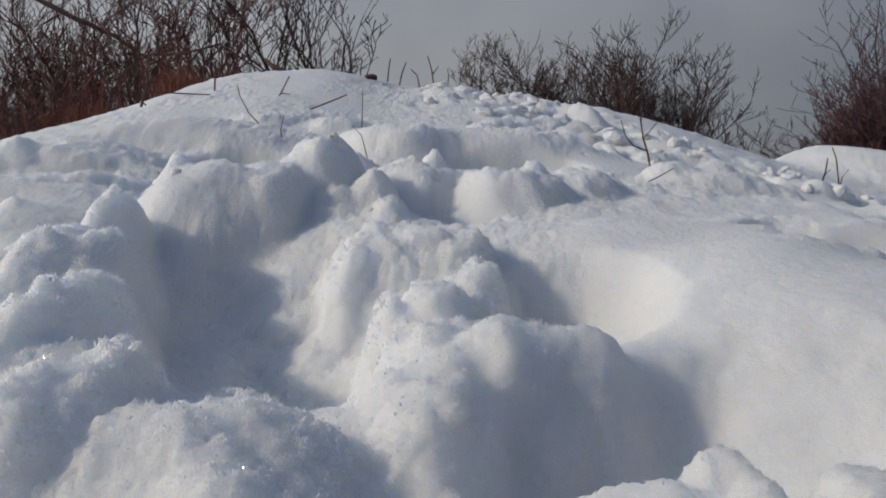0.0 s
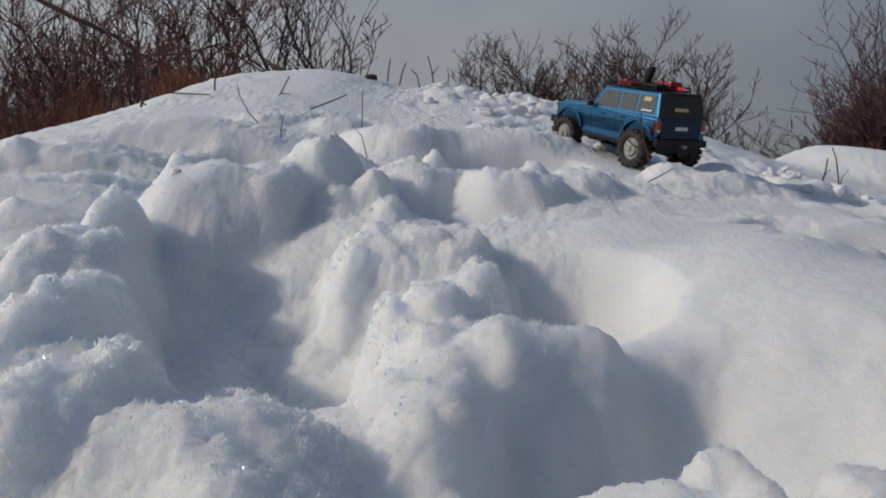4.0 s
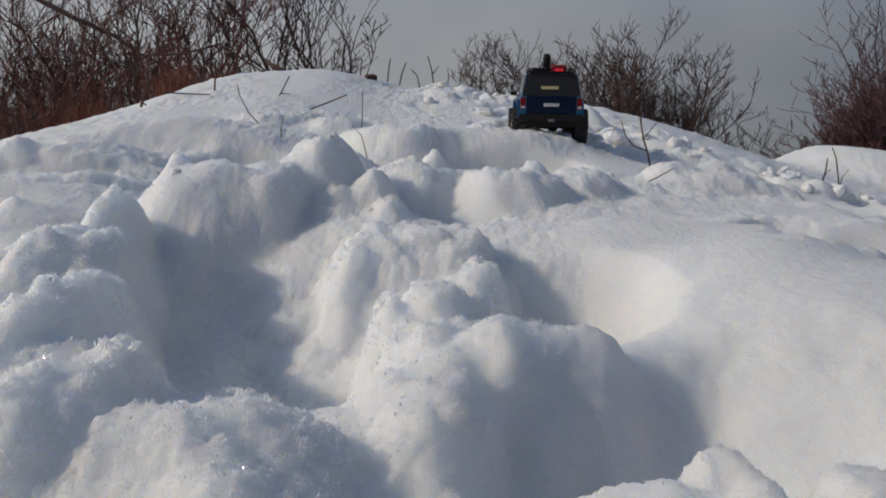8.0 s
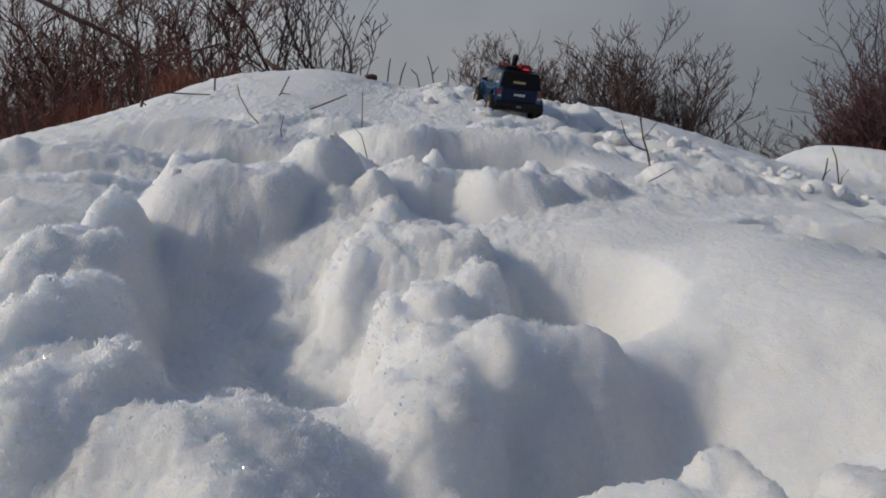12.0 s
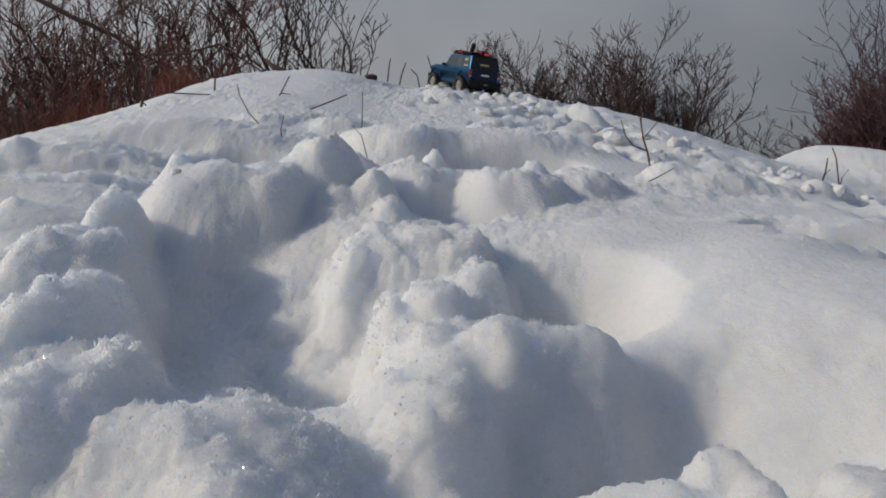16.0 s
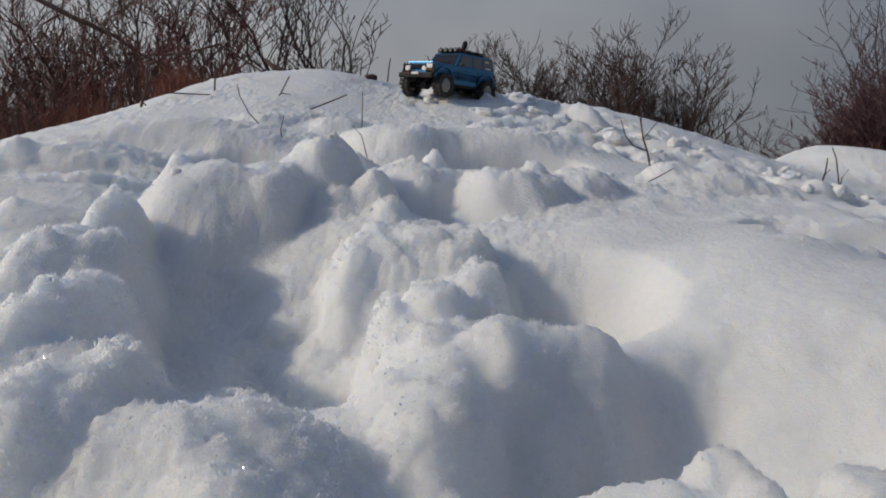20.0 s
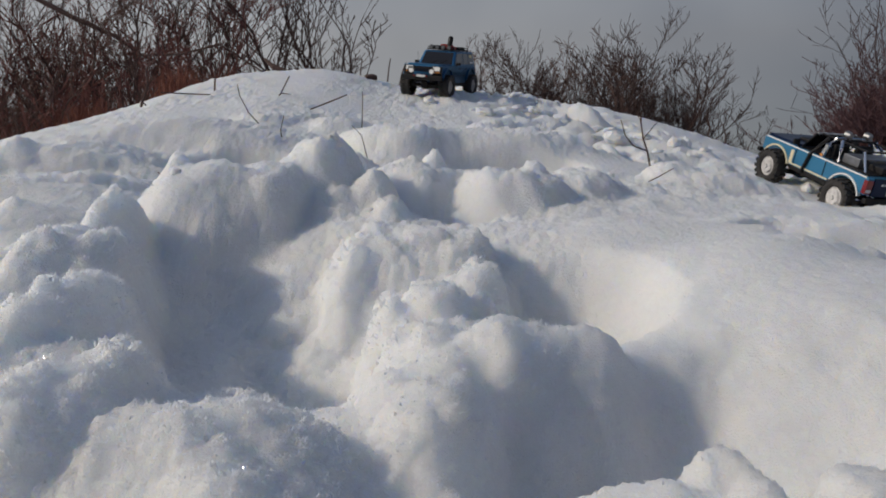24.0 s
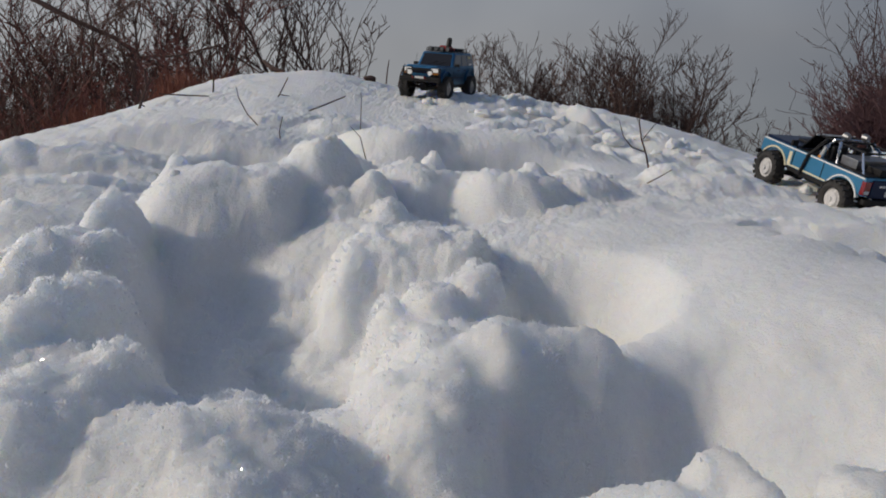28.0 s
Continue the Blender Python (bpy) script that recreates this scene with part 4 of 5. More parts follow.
for k in range(14):
    v = rs.uniform(1.0, 2.2)
    clod(rs.uniform(-0.45, 0.35) * v, v, rs.uniform(0.004, 0.012), 300 + k, rs.uniform(0.0, 0.5), rs.uniform(0.7, 1.2))

clod(1.00, 3.20, 0.026, 901, 0.6, 1.3)
clod(1.10, 2.32, 0.018, 902, 0.6, 0.9)
clod(0.90, 3.02, 0.022, 903, 0.5, 1.2)


def ice_needles():
    """Frost needles and crystal plates on the near snow."""
    rnd = np.random.RandomState(4)
    n = 130000
    y = 0.30 + 1.1 * rnd.rand(n) ** 1.5
    x = (rnd.rand(n) - 0.5) * 1.25 * y
    z = snow_at(x, y)
    e = 0.020
    sx, sy = (snow_at(x + e, y) - snow_at(x - e, y)) / (2 * e), (snow_at(x, y + e) - snow_at(x, y - e)) / (2 * e)
    ridge = z - (snow_at(x + e, y) + snow_at(x - e, y) + snow_at(x, y + e) + snow_at(x, y - e)) / 4
    rim = np.clip((ridge - 0.0008) / 0.004, 0, 1)                    # frost grows longest on the crests
    keep = rnd.rand(n) < 0.02 + 0.9 * rim * (x < 0.16 * y) * (ripple(x * 9, y * 9, 31) > -0.25)
    x, y, z, sx, sy, rim = (v[keep] for v in (x, y, z, sx, sy, rim))
    co, faces = [], []
    for k in range(len(x)):
        d = Vector((-0.6 * sx[k] + rnd.normal(0, 0.45), -0.6 * sy[k] + rnd.normal(0, 0.45), 1)).normalized()
        a = d.orthogonal().normalized()
        a.rotate(Matrix.Rotation(rnd.rand() * 6.28, 3, d))
        b = d.cross(a)
        h, w = 0.0010 + (0.0008 + 0.0048 * rim[k]) * rnd.rand() ** 1.4, 0.0003 + (0.0003 + 0.0004 * rim[k]) * rnd.rand()
        p = Vector((x[k], y[k], z[k] - 0.0006))
        i = len(co)
        co += [p + a * w, p - a * w * 0.6 + b * w, p - a * w * 0.6 - b * w, p + d * h * 0.7 + a * w * 0.9, p + d * h - b * w * 0.5]
        faces += [(i, i + 1, i + 3), (i + 1, i + 4, i + 3), (i + 1, i + 2, i + 4), (i + 2, i, i + 3), (i + 2, i + 3, i + 4)]
    # flat crystal plates that glint where they happen to face the sun
    m = 7000
    py = 0.42 + 0.75 * rnd.rand(m) ** 1.4
    px = (rnd.rand(m) * 0.68 - 0.60) * py
    pz = snow_at(px, py)
    for k in range(m):
        d = Vector(rnd.normal(0, 1, 3)).normalized()
        a = d.orthogonal().normalized()
        b, w = d.cross(a), 0.0006 + 0.0012 * rnd.rand() ** 2
        p = Vector((px[k], py[k], pz[k] + 0.0008))
        i = len(co)
        co += [p + a * w, p + b * w * 0.8, p - a * w, p - b * w * 0.8]
        faces.append((i, i + 1, i + 2, i + 3))
    me = bpy.data.meshes.new("frost_needles")
    me.from_pydata([tuple(c) for c in co], [], faces)
    me.materials.append(ICE)
    tagged(new("frost_needles", me), "glinting frost needles on the snow surface", "frost", kind="stuff")


ice_needles()

# ---- shrubs ----
def grow(bm, rnd, p, d, length, r, depth, kids, thin):
    """One crooked branch with its side twigs."""
    seg = (3, 4, 7)[depth]
    pts, rad = [p], [r]
    for k in range(seg):
        d = (d + Vector((rnd.gauss(0, 0.21), rnd.gauss(0, 0.21), rnd.gauss(0, 0.10) + 0.07))).normalized()
        p = p + d * (length / seg)
        pts.append(p)
        rad.append(max(r * (1 - 0.75 * (k + 1) / seg), thin))
    put_tube(bm, pts, rad, (3, 3, 5)[depth], caps=False)
    if depth <= 0:
        return
    for k in range(kids):
        f = rnd.uniform(0.15, 1.0) ** 0.8
        i = min(int(f * seg), seg - 1)
        q = pts[i].lerp(pts[i + 1], f * seg - i)
        along = (pts[i + 1] - pts[i]).normalized()
        a = rnd.uniform(0, 2 * math.pi)
        e = (along * 0.75 + Vector((math.cos(a), math.sin(a), rnd.uniform(-0.1, 0.6))) * rnd.uniform(0.5, 0.95)).normalized()
        grow(bm, rnd, q, e, length * rnd.uniform(0.16, 0.42) * (1.25 - 0.5 * f), max(rad[i] * 0.55, thin), depth - 1, max(2, kids - 5), thin)


def shrub(x, y, height, stems, seed, mat, twig_mat, lean=(0, 0), fan=0.35, depth=2, kids=6, r=0.011, sink=0.05, thin=0.0024, label="", group=""):
    rnd = random.Random(seed)
    t = tagged(new("shrub"), label, "shrub", group)
    t.location = (x, y, snow_at(x, y) - sink)
    for k in range(stems):
        d = Vector((lean[0] + rnd.gauss(0, fan), lean[1] + rnd.gauss(0, fan), 1)).normalized()
        bm = bmesh.new()
        p = Vector((rnd.uniform(-0.06, 0.06), rnd.uniform(-0.06, 0.06), 0)) * height
        grow(bm, rnd, p, d, height * rnd.uniform(0.55, 1.0), r * rnd.uniform(0.6, 1.1), depth, kids, thin)
        part("stem", bm, mat if k % 3 else twig_mat, t)
    return t


rs = random.Random(21)
# thicket on the sunny flank: upright stems, then the brush between them
for k in range(50):
    y = rs.uniform(5.0, 7.5)
    px = rs.uniform(-40, 410) if k < 38 else rs.uniform(-60, 140)
    shrub((px - 784) / 1358 * y, y, rs.uniform(1.2, 2.0), rs.choice((2, 3)), 100 + k, BARK_RED if k % 2 else BARK, BARK_RED if k % 3 else BARK_TAN, (rs.gauss(0, 0.10), 0), 0.15, 2, 12, rs.uniform(0.009, 0.017), thin=0.0024,
          label="bare brown shrub standing in snow and dry grass", group="thicket on the mound")
for k in range(40):
    y = rs.uniform(4.7, 6.4)
    px = rs.uniform(-30, 360)
    shrub((px - 784) / 1358 * y, y, rs.uniform(0.35, 0.8), 5, 750 + k, BARK_RED, BARK_RED if k % 2 else BARK, (rs.gauss(0, 0.10), 0), 0.45, 2, 8, 0.007, thin=0.0026,
          label="low reddish-brown brush among taller stems", group="thicket on the mound")
for k, (px, h, st) in enumerate(((425, 1.5, 2), (447, 1.4, 2), (468, 1.35, 2), (497, 1.45, 4), (520, 1.45, 2), (537, 1.35, 3), (560, 1.6, 2), (572, 1.2, 2), (588, 1.35, 3), (598, 1.4, 2), (611, 1.35, 2))):
    y = 5.9 + 0.25 * (k % 3)
    shrub((px - 784) / 1358 * y, y, h, st, 230 + k, BARK, BARK, (rs.gauss(0, 0.02), 0), 0.06, 2, 8, 0.017 if st > 3 else 0.012, thin=0.003,
          label="crooked dark bare sapling on the snow crest", group="saplings on the crest")
for k, (px, y, h) in enumerate(((196, 3.95, 0.30), (222, 3.85, 0.24), (243, 3.9, 0.36), (262, 3.8, 0.2), (60, 4.0, 0.34), (110, 4.05, 0.42))):
    shrub((px - 784) / 1358 * y, y, h, 3, 270 + k, BARK, BARK_RED, (rs.gauss(0, 0.08), 0), 0.3, 2, 6, 0.005, 0.02, thin=0.0022,
          label="small dark bare sapling poking out of the snow", group="thicket on the mound")
# bushes behind the crest
for k, (px, y, h, st, fan) in enumerate(((840, 6.8, 0.98, 4, 0.22), (866, 7.0, 1.0, 2, 0.12), (920, 6.6, 0.90, 7, 0.30), (945, 6.9, 0.95, 5, 0.25), (975, 6.7, 0.9, 4, 0.26), (1000, 6.7, 0.92, 4, 0.26), (1048, 6.7, 1.15, 5, 0.28), (1070, 6.4, 1.0, 5, 0.3),
                                         (1094, 6.9, 1.35, 5, 0.26), (1112, 6.6, 1.30, 6, 0.30), (1140, 6.5, 1.28, 6, 0.28), (1162, 6.9, 1.15, 5, 0.24), (1186, 6.6, 1.05, 5, 0.26), (1210, 6.5, 1.0, 5, 0.24), (1232, 6.8, 0.85, 4, 0.22))):
    shrub((px - 784) / 1358 * y, y, h * 1.22, st, 300 + k, BARK, BARK_TAN if k % 3 == 0 else BARK, (0, 0), fan, 2, 14, 0.013, 0.1, thin=0.0020,
          label="bare leafless bush behind the snow crest", group="bushes behind the crest")
for k in range(9):
    y, px = rs.uniform(6.0, 6.8), rs.uniform(1030, 1200)
    shrub((px - 784) / 1358 * y, y, rs.uniform(0.7, 0.95), 7, 330 + k, BARK_TAN, BARK, (0, 0), 0.35, 2, 8, 0.008, 0.1,
          label="low grey-brown brush behind the snow crest", group="bushes behind the crest")
for k in range(30):
    y, px = rs.uniform(5.6, 6.8), 1458 + 190 * rs.random() ** 0.8
    shrub((px - 784) / 1358 * y, y, rs.uniform(0.5, 0.75) + max(0, px - 1460) * 0.004, 9, 450 + k, BARK_WINE, BARK_WINE, (0.03, 0), 0.26, 2, 9, 0.008,
          label="dense low dark red brush above the snow bank", group="reddish bushes")
for k in range(14):
    y = rs.uniform(5.8, 7.6)
    px = 1455 + 13 * k
    shrub((px - 784) / 1358 * y, y, rs.uniform(0.75, 1.05) + max(0, px - 1460) * 0.009, 6, 400 + k, BARK_WINE, BARK, (rs.gauss(0.03, 0.08), 0), 0.18, 2, 11, 0.012, thin=0.0022,
          label="bare reddish bush above the snow bank", group="reddish bushes")
for k, (px, h) in enumerate(((1388, 0.42), (1412, 0.46), (1446, 0.85))):
    shrub((px - 784) / 1358 * 5.9, 5.9, h, 2, 620 + k, BARK, BARK_WINE, (0, 0), 0.10, 2, 7, 0.006, thin=0.0022,
          label="thin bare sapling beside the snow bank", group="reddish bushes")

# the fallen, leaning trunk
t = tagged(new("leaning_branch"), "dark dead branch leaning across the thicket", "branch")
bm = bmesh.new()
put_tube(bm, [(-2.75, 4.9, 1.58), (-2.32, 4.9, 1.355), (-2.05, 4.9, 1.235), (-1.89, 4.9, 1.12), (-1.64, 4.9, 1.01)], [0.018, 0.016, 0.013, 0.010, 0.007], 8)
part("limb", bm, BARK, t)
part("side_limb", tube([(-1.89, 4.88, 1.115), (-1.60, 4.75, 1.10), (-1.346, 4.7, 1.15), (-1.19, 4.7, 1.054), (-0.985, 4.65, 0.92)], [0.006, 0.007, 0.007, 0.006, 0.004], 7), BARK, t)
part("stub", tube([(-1.07, 4.68, 1.06), (-1.0, 4.62, 1.0), (-0.92, 4.6, 0.975)], [0.008, 0.018, 0.013], 7), BARK, t)

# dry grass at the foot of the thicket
def unseen_wood():
    """Unseen bare stems and trunks, added behind the eye to block light from there."""
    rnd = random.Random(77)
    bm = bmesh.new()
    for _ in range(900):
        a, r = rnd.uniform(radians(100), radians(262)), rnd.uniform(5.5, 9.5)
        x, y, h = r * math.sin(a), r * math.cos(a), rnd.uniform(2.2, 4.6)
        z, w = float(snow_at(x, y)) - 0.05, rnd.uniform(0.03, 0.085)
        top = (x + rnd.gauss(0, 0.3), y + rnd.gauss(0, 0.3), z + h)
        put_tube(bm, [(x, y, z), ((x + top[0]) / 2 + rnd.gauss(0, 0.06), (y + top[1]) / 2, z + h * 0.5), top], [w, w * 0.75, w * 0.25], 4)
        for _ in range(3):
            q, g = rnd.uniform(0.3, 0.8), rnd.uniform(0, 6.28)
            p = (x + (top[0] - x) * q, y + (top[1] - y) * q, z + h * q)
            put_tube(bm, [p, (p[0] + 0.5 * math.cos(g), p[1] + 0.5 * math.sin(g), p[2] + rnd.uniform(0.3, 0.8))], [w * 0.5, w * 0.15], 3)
    me = bpy.data.meshes.new("light_blocking_wood")
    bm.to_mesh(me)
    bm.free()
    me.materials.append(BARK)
    tagged(new("light_blocking_wood", me), "unseen dark wood added behind the eye to cut light", "wood", kind="stuff")


unseen_wood()


def dry_grass():
    rnd = random.Random(8)
    verts, faces = [], []
    for _ in range(22000):
        y = rnd.uniform(4.0, 6.6)
        px = rnd.uniform(-60, 410)
        if rnd.random() < 0.25:
            y, px = rnd.uniform(5.0, 6.5), rnd.uniform(1400, 1640)
        x = (px - 784) / 1358 * y
        h = rnd.uniform(0.05, 0.20)
        if ripple(np.array(x * 2.2), np.array(y * 2.2), 61) < (0.02 if px < 150 or px > 1300 else 0.16):
            continue
        a, b = rnd.uniform(0, math.pi), rnd.gauss(0, 0.45)
        verts.append((x, y, h, math.cos(a) * 0.0018, math.sin(a) * 0.0018, b))
    z = snow_at(np.array([v[0] for v in verts]), np.array([v[1] for v in verts]))
    co = []
    for (x, y, h, dx, dy, b), g in zip(verts, z):
        k = len(co)
        m, e = b * h * 0.3, b * h
        co += [(x - dx, y - dy, g - 0.02), (x + dx, y + dy, g - 0.02), (x + m - dx * 0.8, y - dy, g + h * 0.6), (x + m + dx * 0.8, y + dy, g + h * 0.6), (x + e, y, g + h * 0.95)]
        faces += [(k, k + 1, k + 3, k + 2), (k + 2, k + 3, k + 4)]
    me = bpy.data.meshes.new("dry_grass")
    me.from_pydata(co, [], faces)
    me.materials.append(DRY)
    tagged(new("dry_grass", me), "rusty brown dry grass sticking out of the snow", "grass", kind="stuff")


dry_grass()


# ---- twigs and stalks that stick out of the snow ----
TWIG_LOOK = {"forked": "dark forked bare twig sticking out of the snow", "bent": "bent bare twig sticking out of the snow",
             "thin": "thin dry stalk sticking out of the snow", "lying": "thin bare stick lying on the snow", "upright": "upright dark stalk standing in the snow"}


def twig(kind, *branches):
    """A twig from its branches; its foot reaches into the snow."""
    t = tagged(new("twig"), TWIG_LOOK[kind], "twig")
    for k, (pts, radii) in enumerate(branches):
        pts = [Vector(p) for p in pts]
        if k == 0:
            x, y, z = pts[0]
            if kind == "lying":
                pts = [Vector((p.x, p.y, max(p.z, float(snow_at(p.x, p.y)) + 0.004))) for p in pts]
            else:
                pts[0] = Vector((x, y, min(z, float(snow_at(x, y)) - 0.01)))
        part("stem" if k == 0 else "side_twig", tube(pts, radii, 6), BARK, t)
    return t


twig("forked", ([(0.569, 2.100, 0.358), (0.556, 2.100, 0.392), (0.543, 2.100, 0.430), (0.536, 2.100, 0.475), (0.538, 2.100, 0.501)], [0.0031, 0.0026, 0.0023, 0.0019, 0.0012]), ([(0.556, 2.100, 0.395), (0.516, 2.100, 0.410), (0.494, 2.100, 0.438), (0.482, 2.100, 0.480)], [0.0023, 0.0019, 0.0015, 0.0011]), ([(0.544, 2.100, 0.428), (0.573, 2.100, 0.465), (0.585, 2.100, 0.477)], [0.0015, 0.0012, 0.0009]), ([(0.536, 2.100, 0.475), (0.526, 2.100, 0.494)], [0.0012, 0.0009]))
twig("bent", ([(1.237, 2.550, 0.263), (1.250, 2.550, 0.300), (1.265, 2.550, 0.347), (1.271, 2.550, 0.393)], [0.0038, 0.0034, 0.0028, 0.0019]), ([(1.260, 2.550, 0.334), (1.282, 2.550, 0.356)], [0.0017, 0.0011]))
twig("thin", ([(1.410, 2.750, 0.280), (1.424, 2.750, 0.330), (1.447, 2.750, 0.360)], [0.0024, 0.0020, 0.0014]))
twig("thin", ([(1.547, 3.000, 0.361), (1.528, 3.000, 0.409), (1.511, 3.000, 0.449)], [0.0029, 0.0024, 0.0018]))
twig("lying", ([(-0.496, 2.900, 0.586), (-0.430, 2.900, 0.611), (-0.358, 2.900, 0.640)], [0.0028, 0.0030, 0.0023]))
twig("lying", ([(-1.199, 3.300, 0.697), (-1.090, 3.300, 0.664), (-0.987, 3.300, 0.640)], [0.0032, 0.0034, 0.0027]))
twig("bent", ([(-0.524, 2.500, 0.424), (-0.573, 2.500, 0.478), (-0.626, 2.500, 0.536), (-0.654, 2.500, 0.590), (-0.661, 2.500, 0.626)], [0.0028, 0.0022, 0.0020, 0.0017, 0.0013]))
twig("thin", ([(-0.477, 2.300, 0.421), (-0.482, 2.300, 0.467), (-0.472, 2.300, 0.509)], [0.0019, 0.0015, 0.0010]))
twig("thin", ([(-0.203, 2.100, 0.404), (-0.221, 2.100, 0.438), (-0.248, 2.100, 0.465)], [0.0017, 0.0014, 0.0009]))
twig("forked", ([(-0.708, 3.200, 0.625), (-0.667, 3.200, 0.682), (-0.631, 3.200, 0.751)], [0.0031, 0.0028, 0.0024]), ([(-0.667, 3.200, 0.682), (-0.626, 3.200, 0.676)], [0.0024, 0.0019]))
twig("upright", ([(-1.001, 3.400, 0.680), (-0.997, 3.400, 0.743), (-0.993, 3.400, 0.840)], [0.0043, 0.0038, 0.0030]))
twig("upright", ([(-1.254, 3.200, 0.597), (-1.238, 3.200, 0.648), (-1.213, 3.200, 0.717), (-1.220, 3.200, 0.785)], [0.0059, 0.0052, 0.0047, 0.0035]), ([(-1.238, 3.200, 0.643), (-1.198, 3.200, 0.611)], [0.0035, 0.0026]))
twig("upright", ([(-0.480, 4.500, 0.925), (-0.473, 4.500, 0.983), (-0.466, 4.500, 1.031)], [0.0043, 0.0036, 0.0027]))
twig("upright", ([(-0.323, 4.500, 0.906), (-0.313, 4.500, 0.976), (-0.303, 4.500, 1.034)], [0.0046, 0.0040, 0.0027]))
twig("upright", ([(-0.255, 4.500, 0.899), (-0.235, 4.500, 0.957), (-0.212, 4.500, 1.012)], [0.0046, 0.0043, 0.0033]))
twig("upright", ([(-0.131, 4.500, 0.906), (-0.150, 4.500, 0.938), (-0.186, 4.500, 0.973)], [0.0046, 0.0036, 0.0027]))
twig("forked", ([(-0.046, 4.500, 0.893), (-0.065, 4.500, 0.967), (-0.088, 4.500, 1.047)], [0.0050, 0.0043, 0.0030]), ([(-0.059, 4.500, 0.944), (-0.026, 4.500, 0.989)], [0.0033, 0.0023]))
twig("thin", ([(0.020, 4.500, 0.886), (0.033, 4.500, 0.931), (0.026, 4.500, 0.976)], [0.0040, 0.0033, 0.0023]))
twig("thin", ([(0.092, 4.500, 0.880), (0.104, 4.500, 0.951), (0.124, 4.500, 1.008)], [0.0040, 0.0033, 0.0023]))
twig("lying", ([(0.507, 1.900, 0.311), (0.535, 1.900, 0.325), (0.568, 1.900, 0.344)], [0.0017, 0.0015, 0.0011]))
twig("thin", ([(-0.562, 1.550, 0.314), (-0.568, 1.550, 0.323), (-0.574, 1.550, 0.329)], [0.0009, 0.0008, 0.0006]))
twig("thin", ([(-0.252, 2.400, 0.544), (-0.248, 2.400, 0.570), (-0.249, 2.400, 0.592)], [0.0018, 0.0014, 0.0011]))
twig("thin", ([(1.436, 4.200, 0.545), (1.446, 4.200, 0.621), (1.425, 4.200, 0.696)], [0.0046, 0.0037, 0.0025]))
twig("thin", ([(1.568, 4.300, 0.513), (1.570, 4.300, 0.582), (1.555, 4.300, 0.638)], [0.0051, 0.0041, 0.0028]), ([(1.570, 4.300, 0.566), (1.594, 4.300, 0.606)], [0.0032, 0.0022]))
twig("thin", ([(1.693, 4.300, 0.451), (1.697, 4.300, 0.513), (1.715, 4.300, 0.550)], [0.0047, 0.0038, 0.0025]))
twig("thin", ([(-1.416, 2.900, 0.494), (-1.399, 2.900, 0.542), (-1.404, 2.900, 0.574)], [0.0026, 0.0021, 0.0015]))
twig("thin", ([(-1.204, 2.600, 0.461), (-1.206, 2.600, 0.498)], [0.0019, 0.0015]))
stone = new("stone", clod_mesh(61, 3))
stone.data.materials[0] = BARK
stone.location, stone.scale = (-0.40, 4.30, snow_at(-0.40, 4.30) + 0.008), (0.034, 0.03, 0.022)
tagged(stone, "small dark stone showing through the snow", "stone")


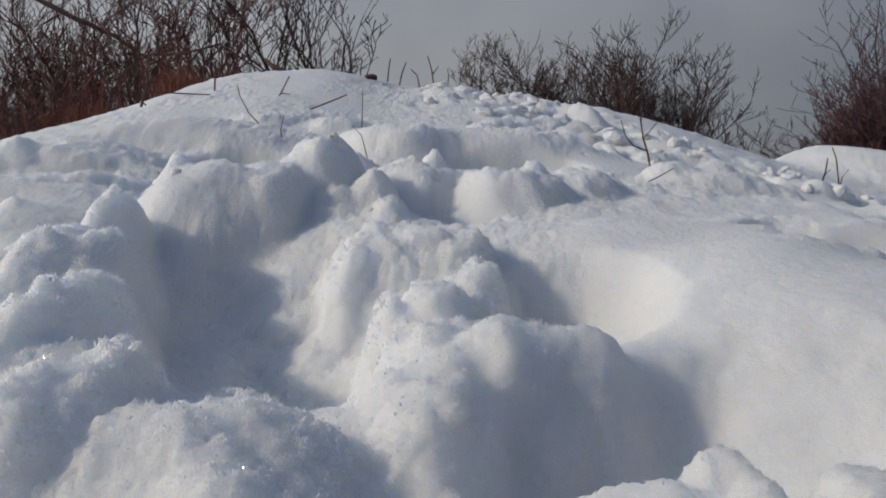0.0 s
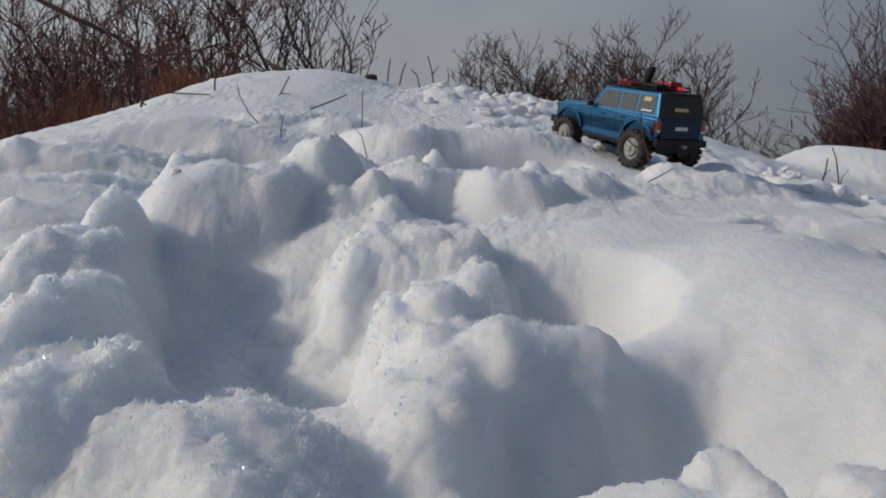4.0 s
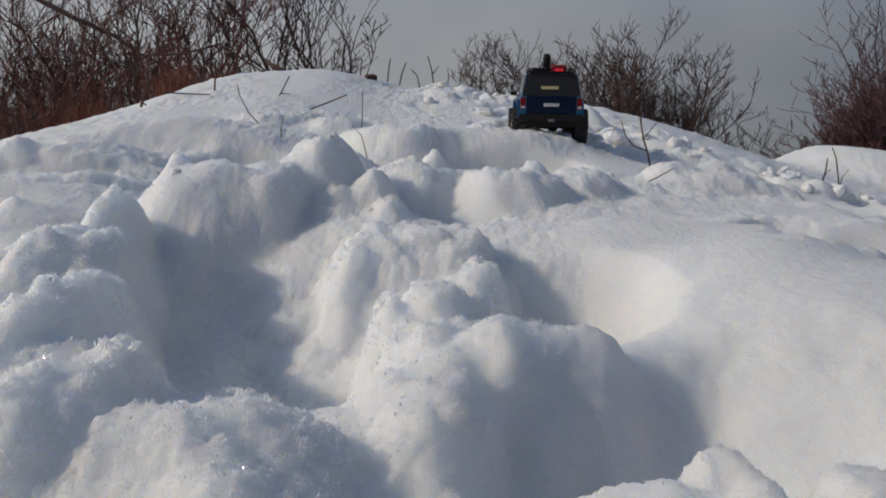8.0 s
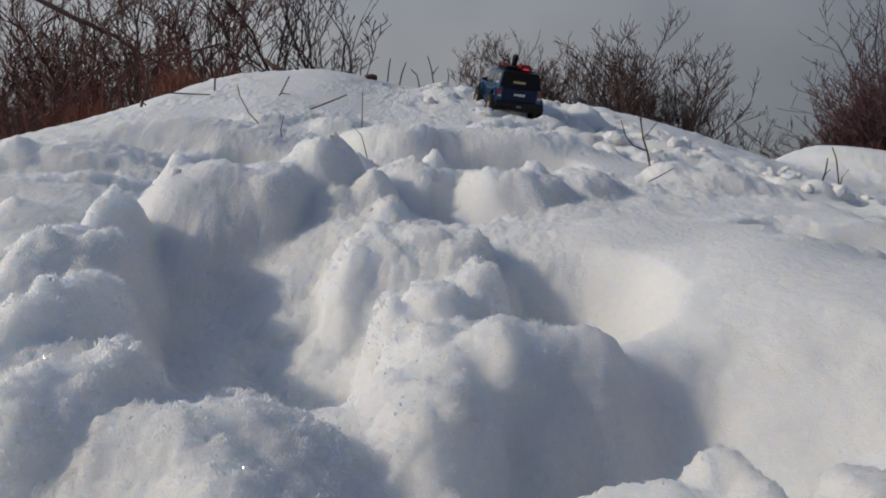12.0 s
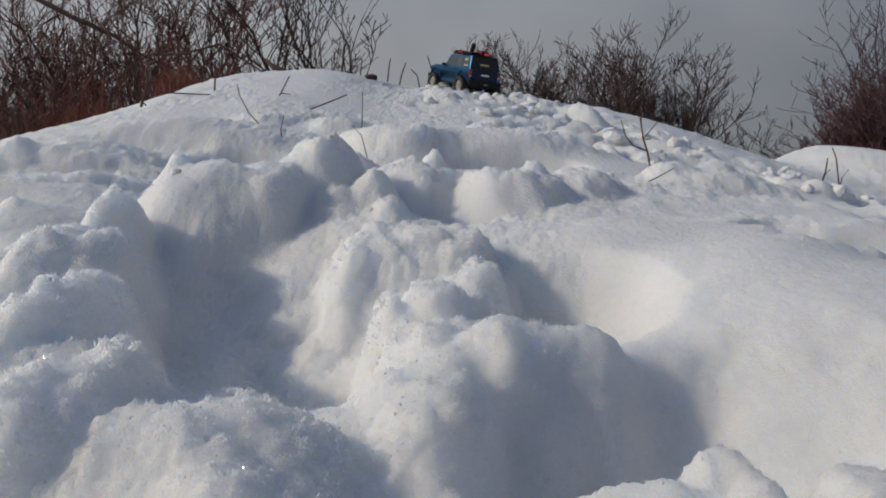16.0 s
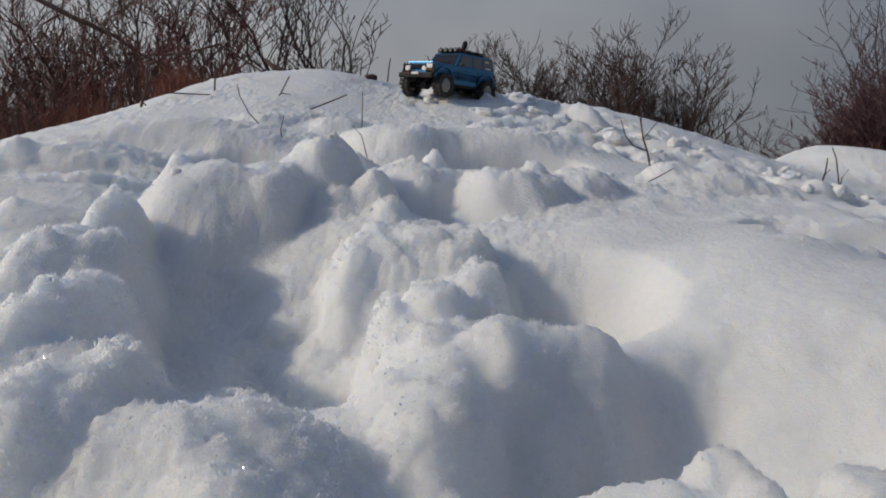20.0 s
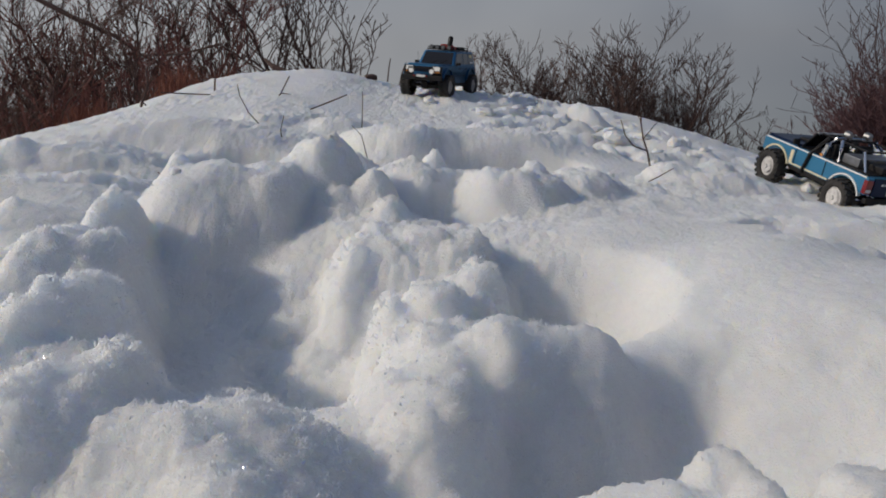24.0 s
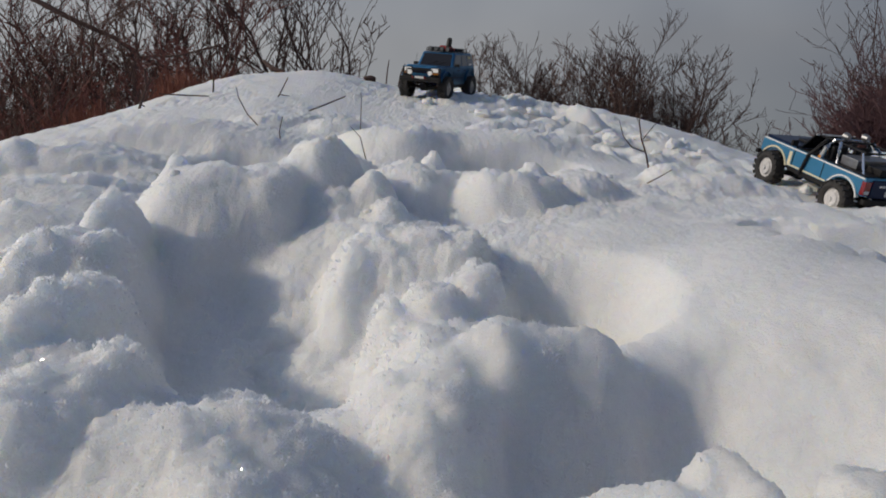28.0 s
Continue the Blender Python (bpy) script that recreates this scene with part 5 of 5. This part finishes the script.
# ---- motion ----
def motions():
    rows = [
        (0, 1.550, 0.750, 0.130, 5.0, 0.0, 25.0),
        (1, 1.400, 1.050, 0.160, 6.0, 0.0, 22.0),
        (1.4, 1.120, 1.420, 0.202, 8.0, 0.0, 16.0),
        (1.7, 0.968, 1.618, 0.240, 11.1, -0.6, 8.5),
        (2, 0.906, 1.714, 0.261, 14.4, 1.4, 12.8),
        (2.2, 0.884, 1.875, 0.271, 7.4, 9.8, 6.3),
        (2.4, 0.885, 1.978, 0.281, 5.5, 13.6, 1.5),
        (2.6, 0.909, 2.049, 0.289, 11.6, 8.0, 5.8),
        (2.8, 0.850, 2.100, 0.298, 11.5, 7.3, 15.6),
        (3, 0.807, 2.114, 0.309, 8.2, -1.6, 20.2),
        (3.2, 0.752, 2.131, 0.327, 7.1, -0.4, 29.4),
        (3.5, 0.673, 2.206, 0.347, 8.8, -0.1, 36.9),
        (5.5, 0.284, 2.610, 0.483, 14.5, 0.8, -9.9),
        (6, 0.310, 2.616, 0.475, 11.1, -0.2, -10.9),
        (6.5, 0.295, 2.624, 0.460, 9.9, 1.3, 5.1),
        (7, 0.298, 2.624, 0.462, 9.9, -0.1, 3.9),
        (7.5, 0.321, 2.633, 0.462, 8.2, -7.6, 0.7),
        (8, 0.341, 2.600, 0.453, 5.8, 1.1, -3.0),
        (8.5, 0.287, 2.729, 0.472, 7.4, -1.9, -4.7),
        (9, 0.283, 2.962, 0.528, 15.9, 2.8, 4.4),
        (10, 0.247, 2.957, 0.517, 14.5, -2.4, 22.5),
        (10.5, 0.332, 2.752, 0.471, 6.3, -2.1, 7.7),
        (11, 0.305, 2.859, 0.507, 11.3, 1.7, 4.5),
        (11.5, 0.302, 3.156, 0.558, 17.7, -0.4, 11.9),
        (12, 0.278, 3.505, 0.612, 12.1, 5.7, 8.8),
        (12.5, 0.296, 3.699, 0.674, 12.7, 5.3, 10.3),
        (14.5, 0.144, 4.401, 0.816, 9.7, -2.1, 10.3),
        (15, 0.095, 4.501, 0.829, 8.9, -0.1, 12.4),
        (15.5, 0.082, 4.400, 0.820, 10.2, -2.8, 15.2),
        (16, 0.103, 4.249, 0.796, 10.6, 1.7, 28.3),
        (16.5, 0.221, 3.979, 0.735, 9.4, -4.0, 37.3),
        (17, 0.325, 3.847, 0.700, 12.5, -1.8, 45.4),
        (17.5, 0.022, 3.798, 0.722, 6.1, 1.6, 89.0),
        (18, -0.217, 3.798, 0.756, 6.2, 1.0, 88.0),
        (18.5, -0.190, 3.851, 0.758, 6.2, 0.8, 81.7),
        (19, 0.089, 3.799, 0.715, 4.6, 1.9, 98.7),
        (19.5, 0.176, 3.646, 0.710, 2.1, -6.3, 119.0),
        (20, 0.024, 3.619, 0.700, 0.5, -5.6, 138.9),
        (20.5, -0.012, 3.598, 0.701, -2.9, -3.1, 157.8),
        (21, 0.002, 3.679, 0.708, -4.5, -3.2, 155.9),
        (21.5, -0.017, 3.749, 0.732, -6.5, -5.7, 158.6),
        (26, -0.016, 3.749, 0.736, -8.4, -7.4, 158.1),
        (28, -0.016, 3.749, 0.736, -8.4, -7.4, 158.1)
    ]
    path = [(t, pose(*p)) for t, *p in rows]
    walk(wagon, path)
    prow = [
        (0.0, 2.10, 1.35, 0.140, 2, 0, 25), (21.5, 2.10, 1.35, 0.140, 2, 0, 25), (22.2, 1.62, 1.72, 0.19, 10, 2, 25), (22.9, 1.24, 2.20, 0.24, 14, 2, 20),
        (23.5, 1.151, 2.457, 0.268, 20, 1.5, 17), (23.7, 1.155, 2.42, 0.259, 19.5, 2, 16.5), (24.0, 1.162, 2.35, 0.250, 18.8, 2.4, 15.7), (28.0, 1.162, 2.35, 0.250, 18.8, 2.4, 15.7)]
    walk(pickup, [(t, pose(*p)) for t, *p in prow])

    def roll(hubs, rows, spin):
        ts = [r[0] for r in rows]
        steps = np.arange(0, 28.01, 0.1)
        pos = np.stack([np.interp(steps, ts, [r[k] for r in rows]) for k in (1, 2, 3)], 1)
        head = np.radians(np.interp(steps, ts, [r[6] for r in rows]))
        turn, angles = 0.0, []
        for k, t in enumerate(steps):
            if k:
                d = pos[k] - pos[k - 1]
                fwd = -d[0] * math.sin(head[k]) + d[1] * math.cos(head[k])
                turn += -np.clip(fwd / TYRE_R, -1.3, 1.3)
                for a, b, rate in spin:
                    if a < t <= b:
                        turn -= rate * 0.1
            angles.append(turn)
        for hub in hubs:
            base = Matrix.Translation(hub.location)
            walk(hub, [(float(t), base @ Matrix.Rotation(a, 4, "X")) for t, a in zip(steps, angles)])
    roll(wagon_wheels, rows, ((5.6, 8.9, 6.0), (10.0, 11.6, 6.0)))
    roll(pickup_wheels, prow, ())


motions()
